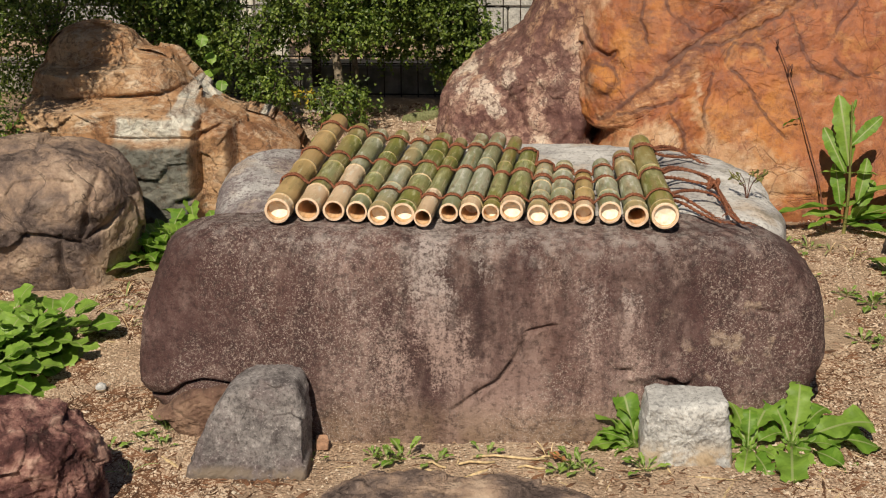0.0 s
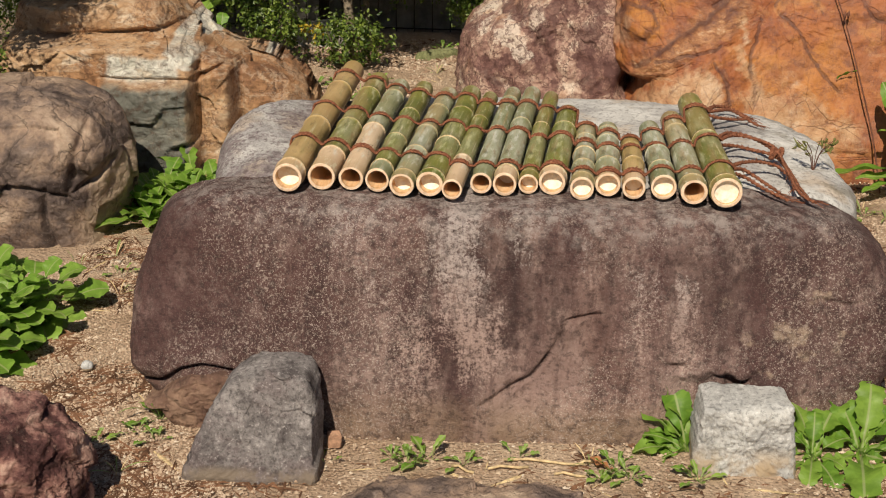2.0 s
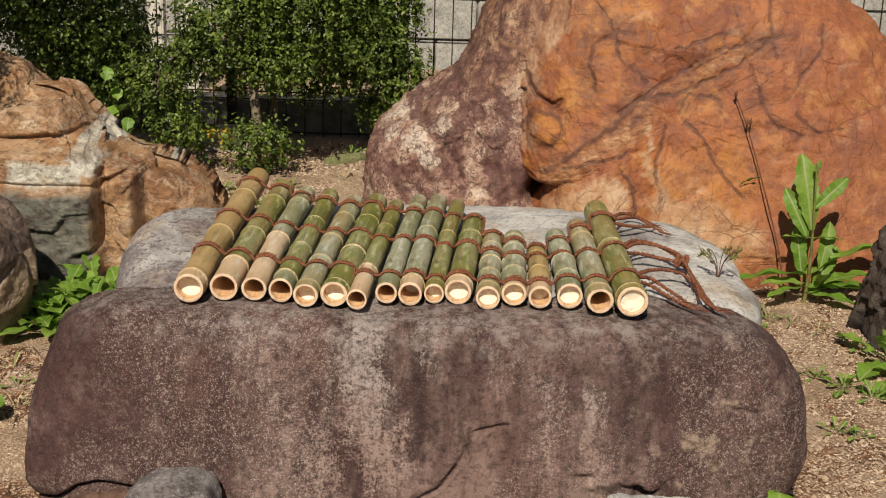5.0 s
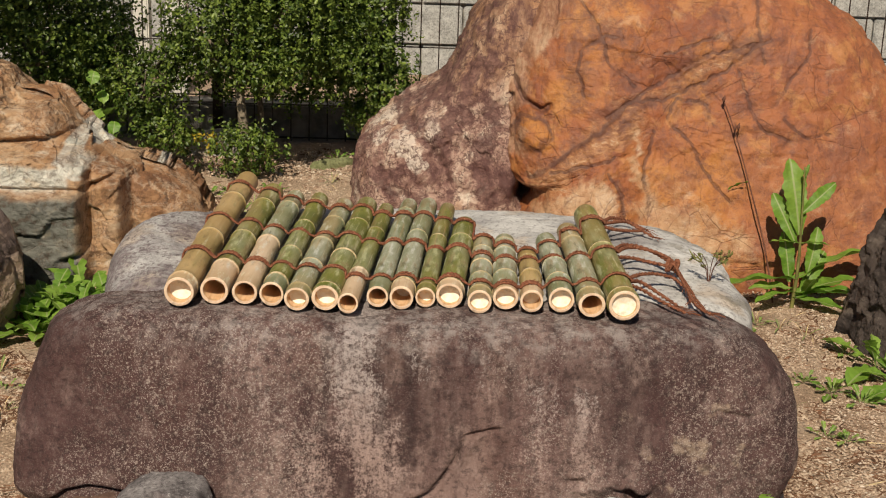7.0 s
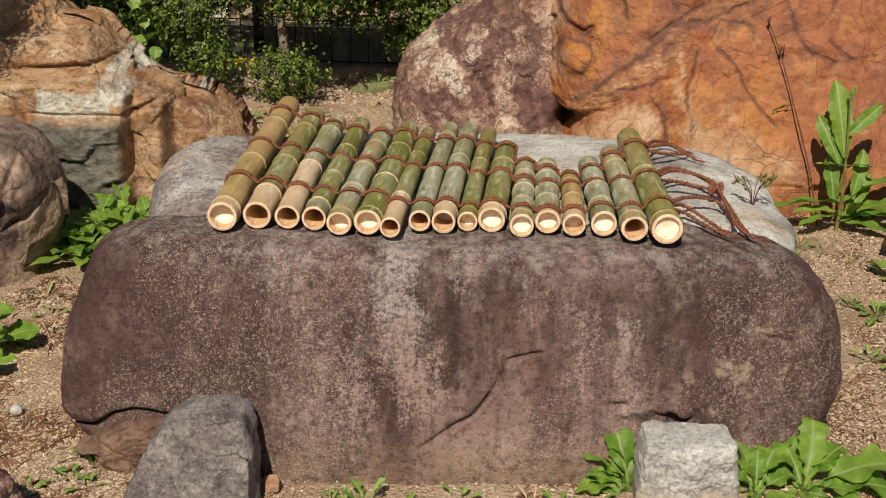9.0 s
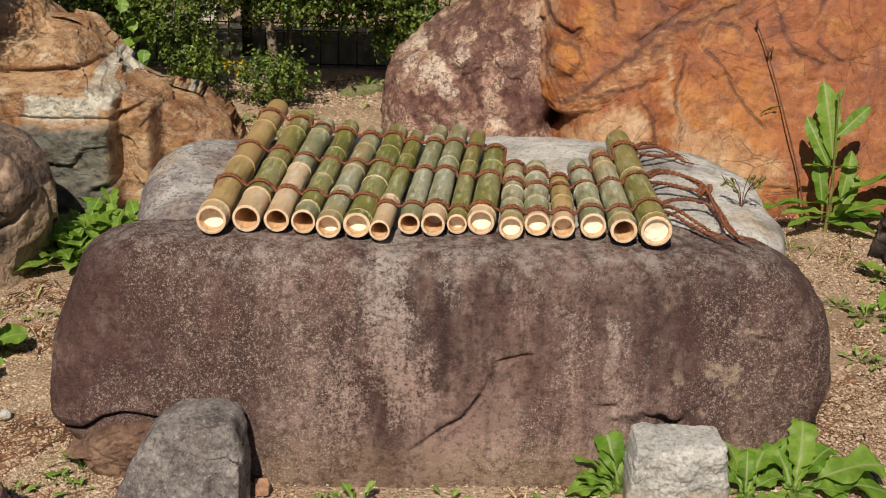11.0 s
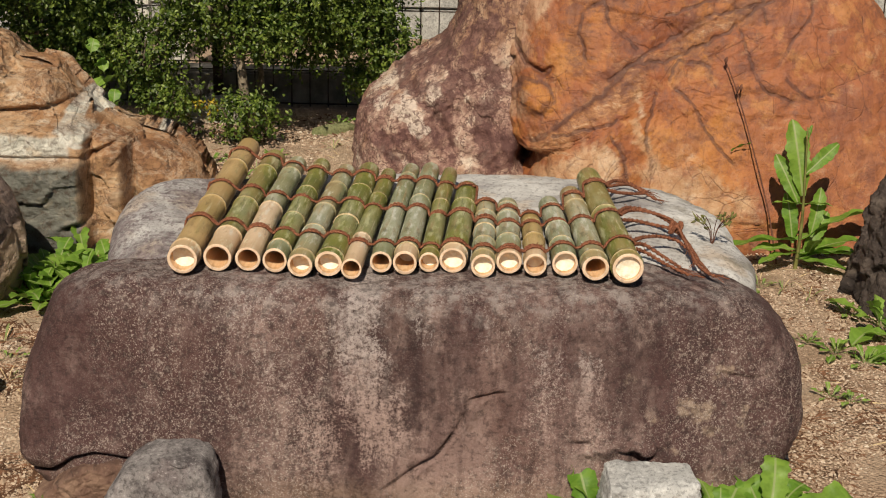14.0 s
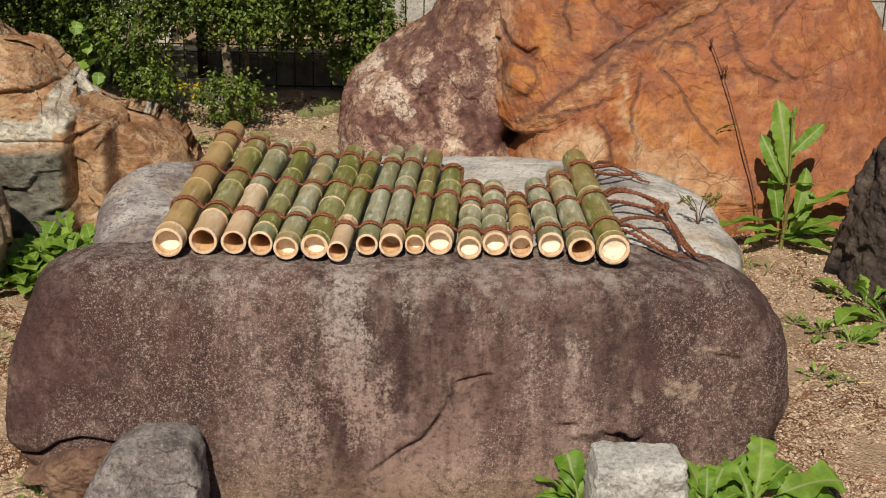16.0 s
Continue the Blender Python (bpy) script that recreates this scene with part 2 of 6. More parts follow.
    # short straight hairline joints, in places
    def joint(scale, stretch, rot, width, seed):
        e = n.voro(scale, "DISTANCE_TO_EDGE", n.move(n.warp(0.03, 10), stretch, (seed, seed, seed), (0, rot, 0)))
        return n.math("MULTIPLY", n.fit(e, width, 0.0), n.fit(n.noise(5, 5, 0.7, n.move(n.pos, loc=(seed, 3, 1))), 0.48, 0.60))
    net = n.math("MAXIMUM", joint(5, (1, 1, 2.6), 30, 0.02, 1.7), joint(7, (2.4, 1, 1), -22, 0.022, 4.1))
    c = n.mix(n.math("MULTIPLY", net, 0.42), c, (0.11, 0.046, 0.034))
    pale = n.fit(n.noise(1.0, 8, 0.75, n.move(n.warp(0.12, 9), (9, 5, 16), rot=(0, 40, 0))), 0.56, 0.68)
    c = n.mix(n.math("MULTIPLY", pale, 0.4), c, (0.54, 0.33, 0.19))
    g = n.noise(45, 6, 0.75)
    c = n.mix(n.math("MULTIPLY", n.fit(g, 0.5, 0.34), 0.4), c, (0.13, 0.052, 0.032))
    return n.done(c, [(n.math("MULTIPLY", n.math("MAXIMUM", line, net), -1.0), 0.4, 0.006), (n.noise(9, 7, 0.7), 0.5, 0.03), (fleck, 0.2, 0.01), (g, 0.45, 0.004)],
                  n.ramp(g, [(0.3, 0.46), (0.7, 0.75)]))


def purple_stone():
    n = Nodes("marbled_purple_stone", 0.75)
    w = n.warp(0.10, 9)
    c = n.ramp(n.noise(9, 9, 0.74, w), [(0.38, (0.12, 0.058, 0.052)), (0.47, (0.27, 0.155, 0.125)), (0.55, (0.46, 0.32, 0.25)), (0.64, (0.66, 0.56, 0.46))])
    # the upper part is browner, in steep strands
    upper = n.fit(n.axis(2, w), 0.46, 0.62)
    strand = n.noise(1.0, 7, 0.72, n.move(n.warp(0.06, 8), (24, 9, 5), rot=(0, -14, 0)))
    c = n.mix(n.math("MULTIPLY", upper, 0.9), c, n.ramp(strand, [(0.40, (0.12, 0.054, 0.042)), (0.52, (0.30, 0.165, 0.10)), (0.66, (0.52, 0.36, 0.24))]))
    rough_edge = n.math("MULTIPLY", n.math("SUBTRACT", n.noise(13, 8, 0.78, n.warp(0.12, 8)), 0.5), 2.6)
    white = n.fit(n.math("ADD", n.mark("chalk"), n.math("MULTIPLY", rough_edge, n.fit(n.mark("chalk"), 0.0, 0.3))), 0.42, 0.62)
    c = n.mix(n.math("MULTIPLY", white, 0.65), c, (0.70, 0.61, 0.52))
    rusty = n.fit(n.noise(5, 5, 0.65, n.move(n.pos, loc=(4, 1, 7))), 0.54, 0.66)
    c = n.mix(n.math("MULTIPLY", rusty, 0.45), c, (0.42, 0.22, 0.10))
    # purple-brown smears and a fine net of veins
    smear = n.fit(n.math("ADD", n.mark("vein"), n.math("MULTIPLY", rough_edge, 0.7)), 0.27, 0.46)
    c = n.mix(n.math("MULTIPLY", smear, 0.85), c, n.ramp(n.noise(40, 5, 0.7), [(0.4, (0.085, 0.038, 0.036)), (0.62, (0.19, 0.098, 0.082))]))
    def hair(scale, width, seed, lo=0.42):
        h = n.math("ABSOLUTE", n.math("SUBTRACT", n.noise(scale, 4, 0.55, n.move(n.warp(0.08, 8), loc=(seed, seed, seed))), 0.5))
        return n.math("MULTIPLY", n.fit(h, width, 0.0), n.fit(n.noise(5, 4, 0.6, n.move(n.pos, loc=(seed, 3, 1))), lo, lo + 0.12))
    net = n.math("MAXIMUM", n.math("MAXIMUM", hair(8, 0.014, 1.1, 0.36), hair(13, 0.02, 4.7, 0.38)), hair(24, 0.028, 7.9, 0.42))
    c = n.mix(n.math("MULTIPLY", net, 0.85), c, (0.10, 0.046, 0.042))
    g = n.noise(50, 6, 0.75)
    c = n.mix(n.math("MULTIPLY", n.fit(g, 0.5, 0.36), 0.45), c, (0.09, 0.044, 0.040))
    return n.done(c, [(n.math("MULTIPLY", net, -1.0), 0.35, 0.006), (n.noise(15, 7, 0.72), 0.6, 0.02), (g, 0.45, 0.005)])


def layered_stone():
    n = Nodes("layered_ochre_stone", 0.75)
    w = n.warp(0.1, 5)
    c = n.ramp(n.noise(3.5, 5, 0.6, w), [(0.34, (0.24, 0.115, 0.055)), (0.44, (0.40, 0.220, 0.110)), (0.54, (0.52, 0.335, 0.19)), (0.66, (0.66, 0.51, 0.35))])
    layer = n.noise(1.0, 4, 0.6, n.move(w, (3, 3, 17)))
    c = n.mix(n.math("MULTIPLY", n.fit(layer, 0.55, 0.68), 0.55), c, (0.20, 0.095, 0.05))
    edge = n.move(n.warp(0.035, 14))
    grey = n.box(-1.215, -0.955, 0.02, 0.295, 0.012, edge)
    c = n.mix(grey, c, n.ramp(n.noise(14, 5, 0.65), [(0.35, (0.10, 0.102, 0.09)), (0.6, (0.205, 0.205, 0.18)), (0.78, (0.34, 0.28, 0.20))]))
    white = n.box(-1.205, -0.985, 0.305, 0.372, 0.008, edge)
    white2 = n.fit(n.mark("chalk"), 0.3, 0.6)
    c = n.mix(n.math("MAXIMUM", white, white2), c, n.ramp(n.noise(20, 5, 0.65), [(0.35, (0.42, 0.41, 0.36)), (0.6, (0.68, 0.66, 0.59))]))
    pinkish = n.fit(n.noise(7, 6, 0.7, w), 0.5, 0.62)
    c = n.mix(n.math("MULTIPLY", n.math("MULTIPLY", pinkish, n.math("SUBTRACT", 1.0, grey)), 0.35), c, (0.27, 0.14, 0.085))
    chalk = n.fit(n.noise(1.0, 6, 0.7, n.move(w, (7, 7, 12), (4, 4, 0))), 0.57, 0.67)
    c = n.mix(n.math("MULTIPLY", n.math("MULTIPLY", chalk, n.math("SUBTRACT", 1.0, grey)), 0.75), c, (0.66, 0.56, 0.44))
    def family(scale, stretch, rot, width, seed):
        e = n.voro(scale, "DISTANCE_TO_EDGE", n.move(n.warp(0.04, 11), stretch, (seed, seed, seed), (0, rot, 0)))
        return n.math("MULTIPLY", n.fit(e, width, 0.0), n.fit(n.noise(4, 4, 0.6, n.move(n.pos, loc=(seed, 3, 1))), 0.42, 0.55))
    split = n.math("MAXIMUM", family(4, (1, 1, 3), 6, 0.022, 1.3), family(5, (2.6, 1, 1), -12, 0.02, 5.2))
    c = n.mix(n.math("MULTIPLY", split, 0.3), c, (0.11, 0.055, 0.035))
    fine = n.noise(28, 5, 0.75)
    c = n.mix(n.math("MULTIPLY", n.fit(fine, 0.5, 0.36), 0.55), c, (0.09, 0.052, 0.032))
    e = n.voro(6.5, "DISTANCE_TO_EDGE", n.move(n.warp(0.22, 6), (1, 1, 1.9)))
    c = n.mix(n.math("MULTIPLY", n.math("MULTIPLY", n.fit(e, 0.028, 0.0), n.fit(n.noise(4), 0.5, 0.64)), 0.4), c, (0.12, 0.06, 0.036))
    stone = n.math("SUBTRACT", 1.0, n.math("MAXIMUM", grey, white))
    stain = n.fit(n.noise(5.5, 7, 0.7, n.move(w, (1, 1, 1.7), (8, 2, 5))), 0.5, 0.6)
    c = n.mix(n.math("MULTIPLY", n.math("MULTIPLY", stain, stone), 0.40), c, (0.19, 0.092, 0.052))
    vein = n.math("ABSOLUTE", n.math("SUBTRACT", n.noise(4.5, 7, 0.62, n.move(n.warp(0.08, 9), (1.3, 1, 1.5))), 0.5))
    c = n.mix(n.math("MULTIPLY", n.math("MULTIPLY", n.fit(vein, 0.016, 0.0), stone), 0.6), c, (0.10, 0.052, 0.036))
    vein = n.math("ABSOLUTE", n.math("SUBTRACT", n.noise(6, 7, 0.62, n.move(n.warp(0.08, 9), (1, 1, 1.9), (3, 3, 3))), 0.5))
    c = n.mix(n.math("MULTIPLY", n.math("MULTIPLY", n.fit(vein, 0.03, 0.0), stone), 0.28), c, (0.66, 0.55, 0.42))
    rub = n.fit(n.noise(16, 7, 0.75, w), 0.54, 0.64)
    c = n.mix(n.math("MULTIPLY", n.math("MULTIPLY", rub, n.math("SUBTRACT", 1.0, n.math("MULTIPLY", grey, 0.7))), 0.5), c, (0.62, 0.50, 0.36))
    e = n.math("MULTIPLY", e, n.fit(n.noise(4), 0.5, 0.64))
    g = n.noise(45, 4, 0.7)
    return n.done(c, [(n.fit(e, 0.0, 0.06), 0.3, 0.008), (n.math("MULTIPLY", split, -1.0), 0.35, 0.006), (layer, 0.3, 0.016), (n.noise(12, 8, 0.75, n.move(w, (1, 1, 1.8))), 0.6, 0.03), (g, 0.5, 0.005)])


def dark_stone(name, stops, dust=(0.30, 0.25, 0.22), scale=6, patch=None):
    n = Nodes(name, 0.8)
    w = n.warp(0.08, 7)
    c = n.ramp(n.noise(scale, 6, 0.65, w), stops)
    lay = n.noise(1.0, 5, 0.6, n.move(w, (6, 6, 14), rot=(12, 8, 0)))
    c = n.mix(n.math("MULTIPLY", n.fit(lay, 0.54, 0.68), 0.5), c, dust)
    e = n.voro(7, "DISTANCE_TO_EDGE", n.warp(0.25, 7))
    c = n.mix(n.math("MULTIPLY", n.math("MULTIPLY", n.fit(e, 0.03, 0.0), n.fit(n.noise(5), 0.42, 0.6)), 0.7), c, (0.035, 0.026, 0.024))
    e = n.math("MULTIPLY", e, n.fit(n.noise(5), 0.42, 0.6))
    if patch:                                                      # bare sandy fracture
        m = n.math("MULTIPLY", n.box(*patch, 0.03, n.warp(0.12, 8)), n.fit(n.noise(12, 5, 0.7), 0.32, 0.5))
        c = n.mix(n.math("MULTIPLY", m, 0.85), c, (0.46, 0.35, 0.25))
    g = n.noise(75, 4, 0.7)
    c = n.mix(n.math("MULTIPLY", n.fit(g, 0.57, 0.7), 0.4), c, dust)
    return n.done(c, [(n.fit(e, 0.0, 0.06), 0.4, 0.01), (lay, 0.35, 0.014), (n.noise(20, 8, 0.75), 0.75, 0.02), (g, 0.5, 0.005)])


def granite(name, lo, hi, scale=1.0, stain=(0.36, 0.28, 0.19), foot=0.09, tint=None):
    n = Nodes(name, 0.85)
    c = n.ramp(n.noise(10 * scale, 6, 0.7), [(0.32, lo), (0.68, hi)])
    if tint:
        c = n.mix(n.math("MULTIPLY", n.fit(n.noise(7, 6, 0.7, n.warp(0.08, 9)), 0.46, 0.58), 0.7), c, tint)
    g = n.noise(110, 4, 0.75)
    c = n.mix(n.math("MULTIPLY", n.fit(g, 0.5, 0.38), 0.55), c, tuple(0.45 * v for v in lo))
    c = n.mix(n.math("MULTIPLY", n.fit(g, 0.57, 0.66), 0.5), c, tuple(min(0.8, 1.3 * v) for v in hi))
    c = n.mix(n.math("MULTIPLY", n.fit(n.axis(2), foot, foot * 0.3), n.fit(n.noise(16, 4), 0.35, 0.55)), c, stain)
    return n.done(c, [(n.noise(30, 7, 0.75), 0.6, 0.009), (g, 0.6, 0.004)])


def ground_soil():
    n = Nodes("decomposed_granite_soil", 0.95, 0.15)
    c = n.ramp(n.noise(2.6, 5, 0.65), [(0.3, (0.29, 0.19, 0.125)), (0.5, (0.45, 0.33, 0.235)), (0.72, (0.57, 0.45, 0.34))])
    litter = n.fit(n.noise(5.5, 6, 0.7, n.move(n.pos, loc=(7, 1, 0))), 0.55, 0.68)
    c = n.mix(n.math("MULTIPLY", litter, 0.6), c, (0.19, 0.105, 0.06))
    grit = n.voro(120)
    c = n.mix(0.55, c, n.ramp(n.voro(120, out=1), [(0.0, 0.45), (1.0, 1.0)]), "MULTIPLY")
    return n.done(c, [(n.noise(30, 6, 0.7), 0.7, 0.02), (grit, 0.7, 0.006)])


def grains():
    n = Nodes("granite_grit", 0.75, 0.3)
    c = n.ramp(n.island, [(0.0, (0.24, 0.15, 0.10)), (0.25, (0.38, 0.27, 0.19)), (0.6, (0.49, 0.37, 0.27)), (0.9, (0.57, 0.45, 0.34)), (1.0, (0.68, 0.60, 0.50))])
    return n.done(n.mix(0.15, c, n.noise(200, 3), "MULTIPLY"))


def bamboo_skin(name, a, b, bloom, dry=(0.42, 0.28, 0.13)):
    """Along the pole is local y."""
    n = Nodes(name, 0.4, 0.5)
    fibre = n.noise(1.0, 4, 0.6, n.move(n.obj, (90, 3.2, 90)))
    soft = n.noise(9, 4, 0.6, n.obj)
    c = n.mix(n.fit(soft, 0.35, 0.65), a, b)
    c = n.mix(n.math("MULTIPLY", n.fit(n.noise(1.0, 5, 0.65, n.move(n.obj, (26, 5, 26))), 0.47, 0.66), 0.5), c, bloom)
    c = n.mix(n.math("MULTIPLY", n.fit(fibre, 0.56, 0.7), 0.55), c, dry)
    blotch = n.fit(n.noise(1.0, 6, 0.7, n.move(n.obj, (60, 14, 60))), 0.55, 0.63)
    c = n.mix(n.math("MULTIPLY", blotch, 0.5), c, tuple(min(0.7, 1.5 * v) for v in bloom))
    scratch = n.fit(n.noise(1.0, 5, 0.7, n.move(n.obj, (240, 7, 240))), 0.58, 0.68)
    c = n.mix(n.math("MULTIPLY", scratch, 0.7), c, (0.62, 0.57, 0.40))
    tone = n.math("MULTIPLY", n.math("MULTIPLY", n.fit(n.rnd, 0.0, 1.0), n.fit(n.noise(1.0, 4, 0.6, n.move(n.obj, (14, 4, 14), (5, 5, 5))), 0.4, 0.6)), 0.6)
    c = n.mix(tone, c, dry)
    # worn patches with crisp edges, pale and earthy, and dark mould
    worn = n.fit(n.noise(1.0, 8, 0.74, n.move(n.obj, (34, 9, 34), (2, 7, 1))), 0.55, 0.60)
    c = n.mix(n.math("MULTIPLY", worn, 0.6), c, tuple(min(0.72, 1.15 * v + 0.04) for v in bloom))
    earthy = n.fit(n.noise(1.0, 7, 0.72, n.move(n.obj, (22, 6, 22), (9, 3, 4))), 0.54, 0.64)
    c = n.mix(n.math("MULTIPLY", earthy, 0.6), c, (0.25, 0.165, 0.075))
    dark = n.fit(n.noise(1.0, 6, 0.75, n.move(n.obj, (48, 12, 48))), 0.56, 0.68)
    c = n.mix(n.math("MULTIPLY", dark, 0.6), c, tuple(0.35 * v for v in a))
    return n.done(c, [(fibre, 0.5, 0.003), (n.noise(60, 5, 0.7, n.obj), 0.35, 0.002)], n.ramp(soft, [(0.3, 0.32), (0.7, 0.6)]))


def bamboo_flesh(name, a, b):
    n = Nodes(name, 0.6, 0.3)
    f = n.noise(1.0, 5, 0.65, n.move(n.obj, (120, 12, 120)))
    c = n.mix(n.fit(f, 0.35, 0.65), a, b)
    c = n.mix(n.math("MULTIPLY", n.fit(n.noise(35, 4, 0.6, n.obj), 0.56, 0.7), 0.5), c, tuple(0.5 * v for v in a))
    return n.done(c, [(f, 0.3, 0.001)])


def leaf_green(name, a, b, vein=0.0, rough=0.45, trans=0.3):
    n = Nodes(name, rough, 0.4)
    c = n.mix(n.island if vein == 0 else n.rnd, a, b)
    c = n.mix(n.math("MULTIPLY", n.fit(n.noise(30, 4, 0.6), 0.45, 0.65), 0.4), c, tuple(0.6 * v for v in a))
    if not vein:
        c = n.mix(n.math("MULTIPLY", n.fit(n.noise(9, 3, 0.6), 0.46, 0.60), 0.45), c, tuple(0.8 * v for v in a))
    if vein:
        x = n.math("ABSOLUTE", n.axis(0, n.obj))
        c = n.mix(n.math("MULTIPLY", n.fit(x, 0.0035, 0.0012), 0.8), c, (0.34, 0.40, 0.17))
        rib = n.noise(1.0, 3, 0.5, n.move(n.obj, (25, 70, 5)))
        c = n.mix(n.math("MULTIPLY", n.fit(rib, 0.5, 0.65), 0.25), c, tuple(1.3 * v for v in b))
    mat = n.done(c, [(n.noise(60, 4, 0.6, n.obj), 0.5, 0.004)])
    tr = n.t.nodes.new("ShaderNodeBsdfTranslucent")
    ms = n.t.nodes.new("ShaderNodeMixShader")
    n.t.links.new(c, tr.inputs[0])
    ms.inputs[0].default_value = trans
    n.t.links.new(n.b.outputs[0], ms.inputs[1])
    n.t.links.new(tr.outputs[0], ms.inputs[2])
    n.t.links.new(ms.outputs[0], n.t.nodes["Material Output"].inputs[0])
    return mat


def plain(name, colour, rough=0.7, scale=30, spread=0.35, metal=0.0, bump=0.3):
    n = Nodes(name, rough)
    n.b.inputs["Metallic"].default_value = metal
    f = n.noise(scale, 5, 0.65)
    return n.done(n.mix(n.fit(f, 0.3, 0.7), tuple((1 - spread) * v for v in colour), tuple(min(1, (1 + spread) * v) for v in colour)), [(f, bump, 0.005)])


def rope_fibre():
    n = Nodes("palm_fibre", 0.85, 0.2)
    f = n.noise(220, 4, 0.7)
    return n.done(n.ramp(f, [(0.32, (0.085, 0.030, 0.017)), (0.55, (0.25, 0.095, 0.052)), (0.75, (0.46, 0.24, 0.145))]), [(f, 0.8, 0.003)])


SLAB, PALE, ORANGE, PURPLE, LAYERED = slab_stone(), pale_stone(), orange_stone(), purple_stone(), layered_stone()
BROWN = dark_stone("brown_grey_stone", [(0.37, (0.055, 0.039, 0.036)), (0.47, (0.155, 0.115, 0.10)), (0.57, (0.31, 0.22, 0.165)), (0.68, (0.50, 0.38, 0.29))], (0.42, 0.33, 0.28), 8, (-1.10, -0.95, -0.05, 0.22))
MAROON = dark_stone("maroon_stone", [(0.36, (0.034, 0.014, 0.014)), (0.47, (0.10, 0.042, 0.040)), (0.56, (0.26, 0.135, 0.115)), (0.68, (0.55, 0.38, 0.31))], (0.48, 0.32, 0.26), 14)
FRAGMENT = dark_stone("broken_brown_stone", [(0.36, (0.075, 0.042, 0.034)), (0.50, (0.18, 0.105, 0.078)), (0.66, (0.34, 0.225, 0.16))], (0.34, 0.24, 0.17), 9)
SHALE = dark_stone("dark_grey_stone", [(0.34, (0.035, 0.028, 0.026)), (0.55, (0.085, 0.066, 0.058)), (0.75, (0.17, 0.135, 0.11))], (0.20, 0.16, 0.13), 8)
PROP = granite("blue_grey_stone", (0.060, 0.050, 0.052), (0.38, 0.355, 0.35), 1.4, (0.20, 0.16, 0.125), 0.03, (0.105, 0.078, 0.082))
BLOCK = granite("white_granite", (0.30, 0.30, 0.30), (0.62, 0.62, 0.61), 1.2, (0.40, 0.31, 0.21), 0.08)
SOIL, GRIT = ground_soil(), grains()
SKIN_GREEN = bamboo_skin("green_bamboo_skin", (0.085, 0.108, 0.012), (0.195, 0.200, 0.038), (0.38, 0.38, 0.22))
SKIN_GREY = bamboo_skin("grey_green_bamboo_skin", (0.165, 0.185, 0.085), (0.30, 0.315, 0.20), (0.52, 0.53, 0.44))
SKIN_YELLOW = bamboo_skin("yellow_bamboo_skin", (0.36, 0.235, 0.085), (0.52, 0.37, 0.175), (0.27, 0.21, 0.075))
SKIN_TAN = bamboo_skin("tan_bamboo_skin", (0.54, 0.38, 0.235), (0.68, 0.51, 0.35), (0.72, 0.58, 0.43))
CUT = bamboo_flesh("cut_bamboo", (0.66, 0.47, 0.32), (0.79, 0.62, 0.46))
HOLLOW = bamboo_flesh("bamboo_hollow", (0.58, 0.35, 0.18), (0.70, 0.48, 0.28))
MEMBRANE = bamboo_flesh("bamboo_membrane", (0.84, 0.74, 0.56), (0.90, 0.86, 0.74))
NODE = bamboo_flesh("bamboo_node_ring", (0.34, 0.26, 0.13), (0.60, 0.48, 0.30))
ROPE = rope_fibre()
HEDGE = leaf_green("small_glossy_leaf", (0.034, 0.074, 0.011), (0.26, 0.345, 0.06), 0, 0.40, 0.28)
HEDGE_YELLOW = leaf_green("yellow_leaf", (0.42, 0.30, 0.02), (0.55, 0.42, 0.05), 0, 0.4)
WEED = leaf_green("weed_leaf", (0.12, 0.25, 0.024), (0.25, 0.39, 0.062), 1, 0.5, 0.32)
WEED_DEEP = leaf_green("broad_weed_leaf", (0.15, 0.29, 0.035), (0.27, 0.42, 0.075), 1, 0.42)
STEM = plain("weed_stem", (0.17, 0.17, 0.05), 0.6)
DRY = plain("dry_stem", (0.13, 0.055, 0.035), 0.8)
BARK = plain("grey_bark", (0.20, 0.165, 0.12), 0.9, 60, 0.5)
STRAW = plain("straw", (0.55, 0.42, 0.24), 0.8, 80)
LITTER = plain("dead_leaf_litter", (0.135, 0.068, 0.038), 0.9, 20, 0.6)
WIRE = plain("dark_brown_wire", (0.035, 0.022, 0.016), 0.5, 60)
CONCRETE = plain("concrete", (0.24, 0.225, 0.20), 0.9, 14, 0.45)
SPLIT_FACE = granite("split_face_wall", (0.26, 0.26, 0.25), (0.50, 0.50, 0.48), 1.4, (0.3, 0.28, 0.25), 0.05)
POST = plain("pale_post_paint", (0.62, 0.60, 0.54), 0.6, 15, 0.15)


# ---- shapes ----
def mesh_object(name, verts, faces, materials, parent=None, smooth=True, label="", face_mats=None, sharp=0):
    me = bpy.data.meshes.new(name)
    me.from_pydata(verts, [], faces)
    for m in materials if isinstance(materials, (list, tuple)) else [materials]:
        me.materials.append(m)
    if smooth:
        me.polygons.foreach_set("use_smooth", [True] * len(me.polygons))
    if face_mats is not None:
        me.polygons.foreach_set("material_index", face_mats)
    me.update()
    if sharp:
        me.set_sharp_from_angle(angle=radians(sharp))
    ob = new(name, me)
    if parent is not None:
        ob.parent = parent
    if label:
        tagged(ob, label)
    return ob


def part(name, bm, material, parent, label=""):
    me = bpy.data.meshes.new(name)
    bm.to_mesh(me)
    bm.free()
    me.materials.append(material)
    ob = new(name, me)
    ob.parent = parent
    return tagged(ob, label)


def ground_z(x, y):
    return 0.013 * y + 0.012 * math.sin(2.1 * x + 0.7) * math.cos(1.7 * y) * math.exp(-0.02 * (x * x + y * y))


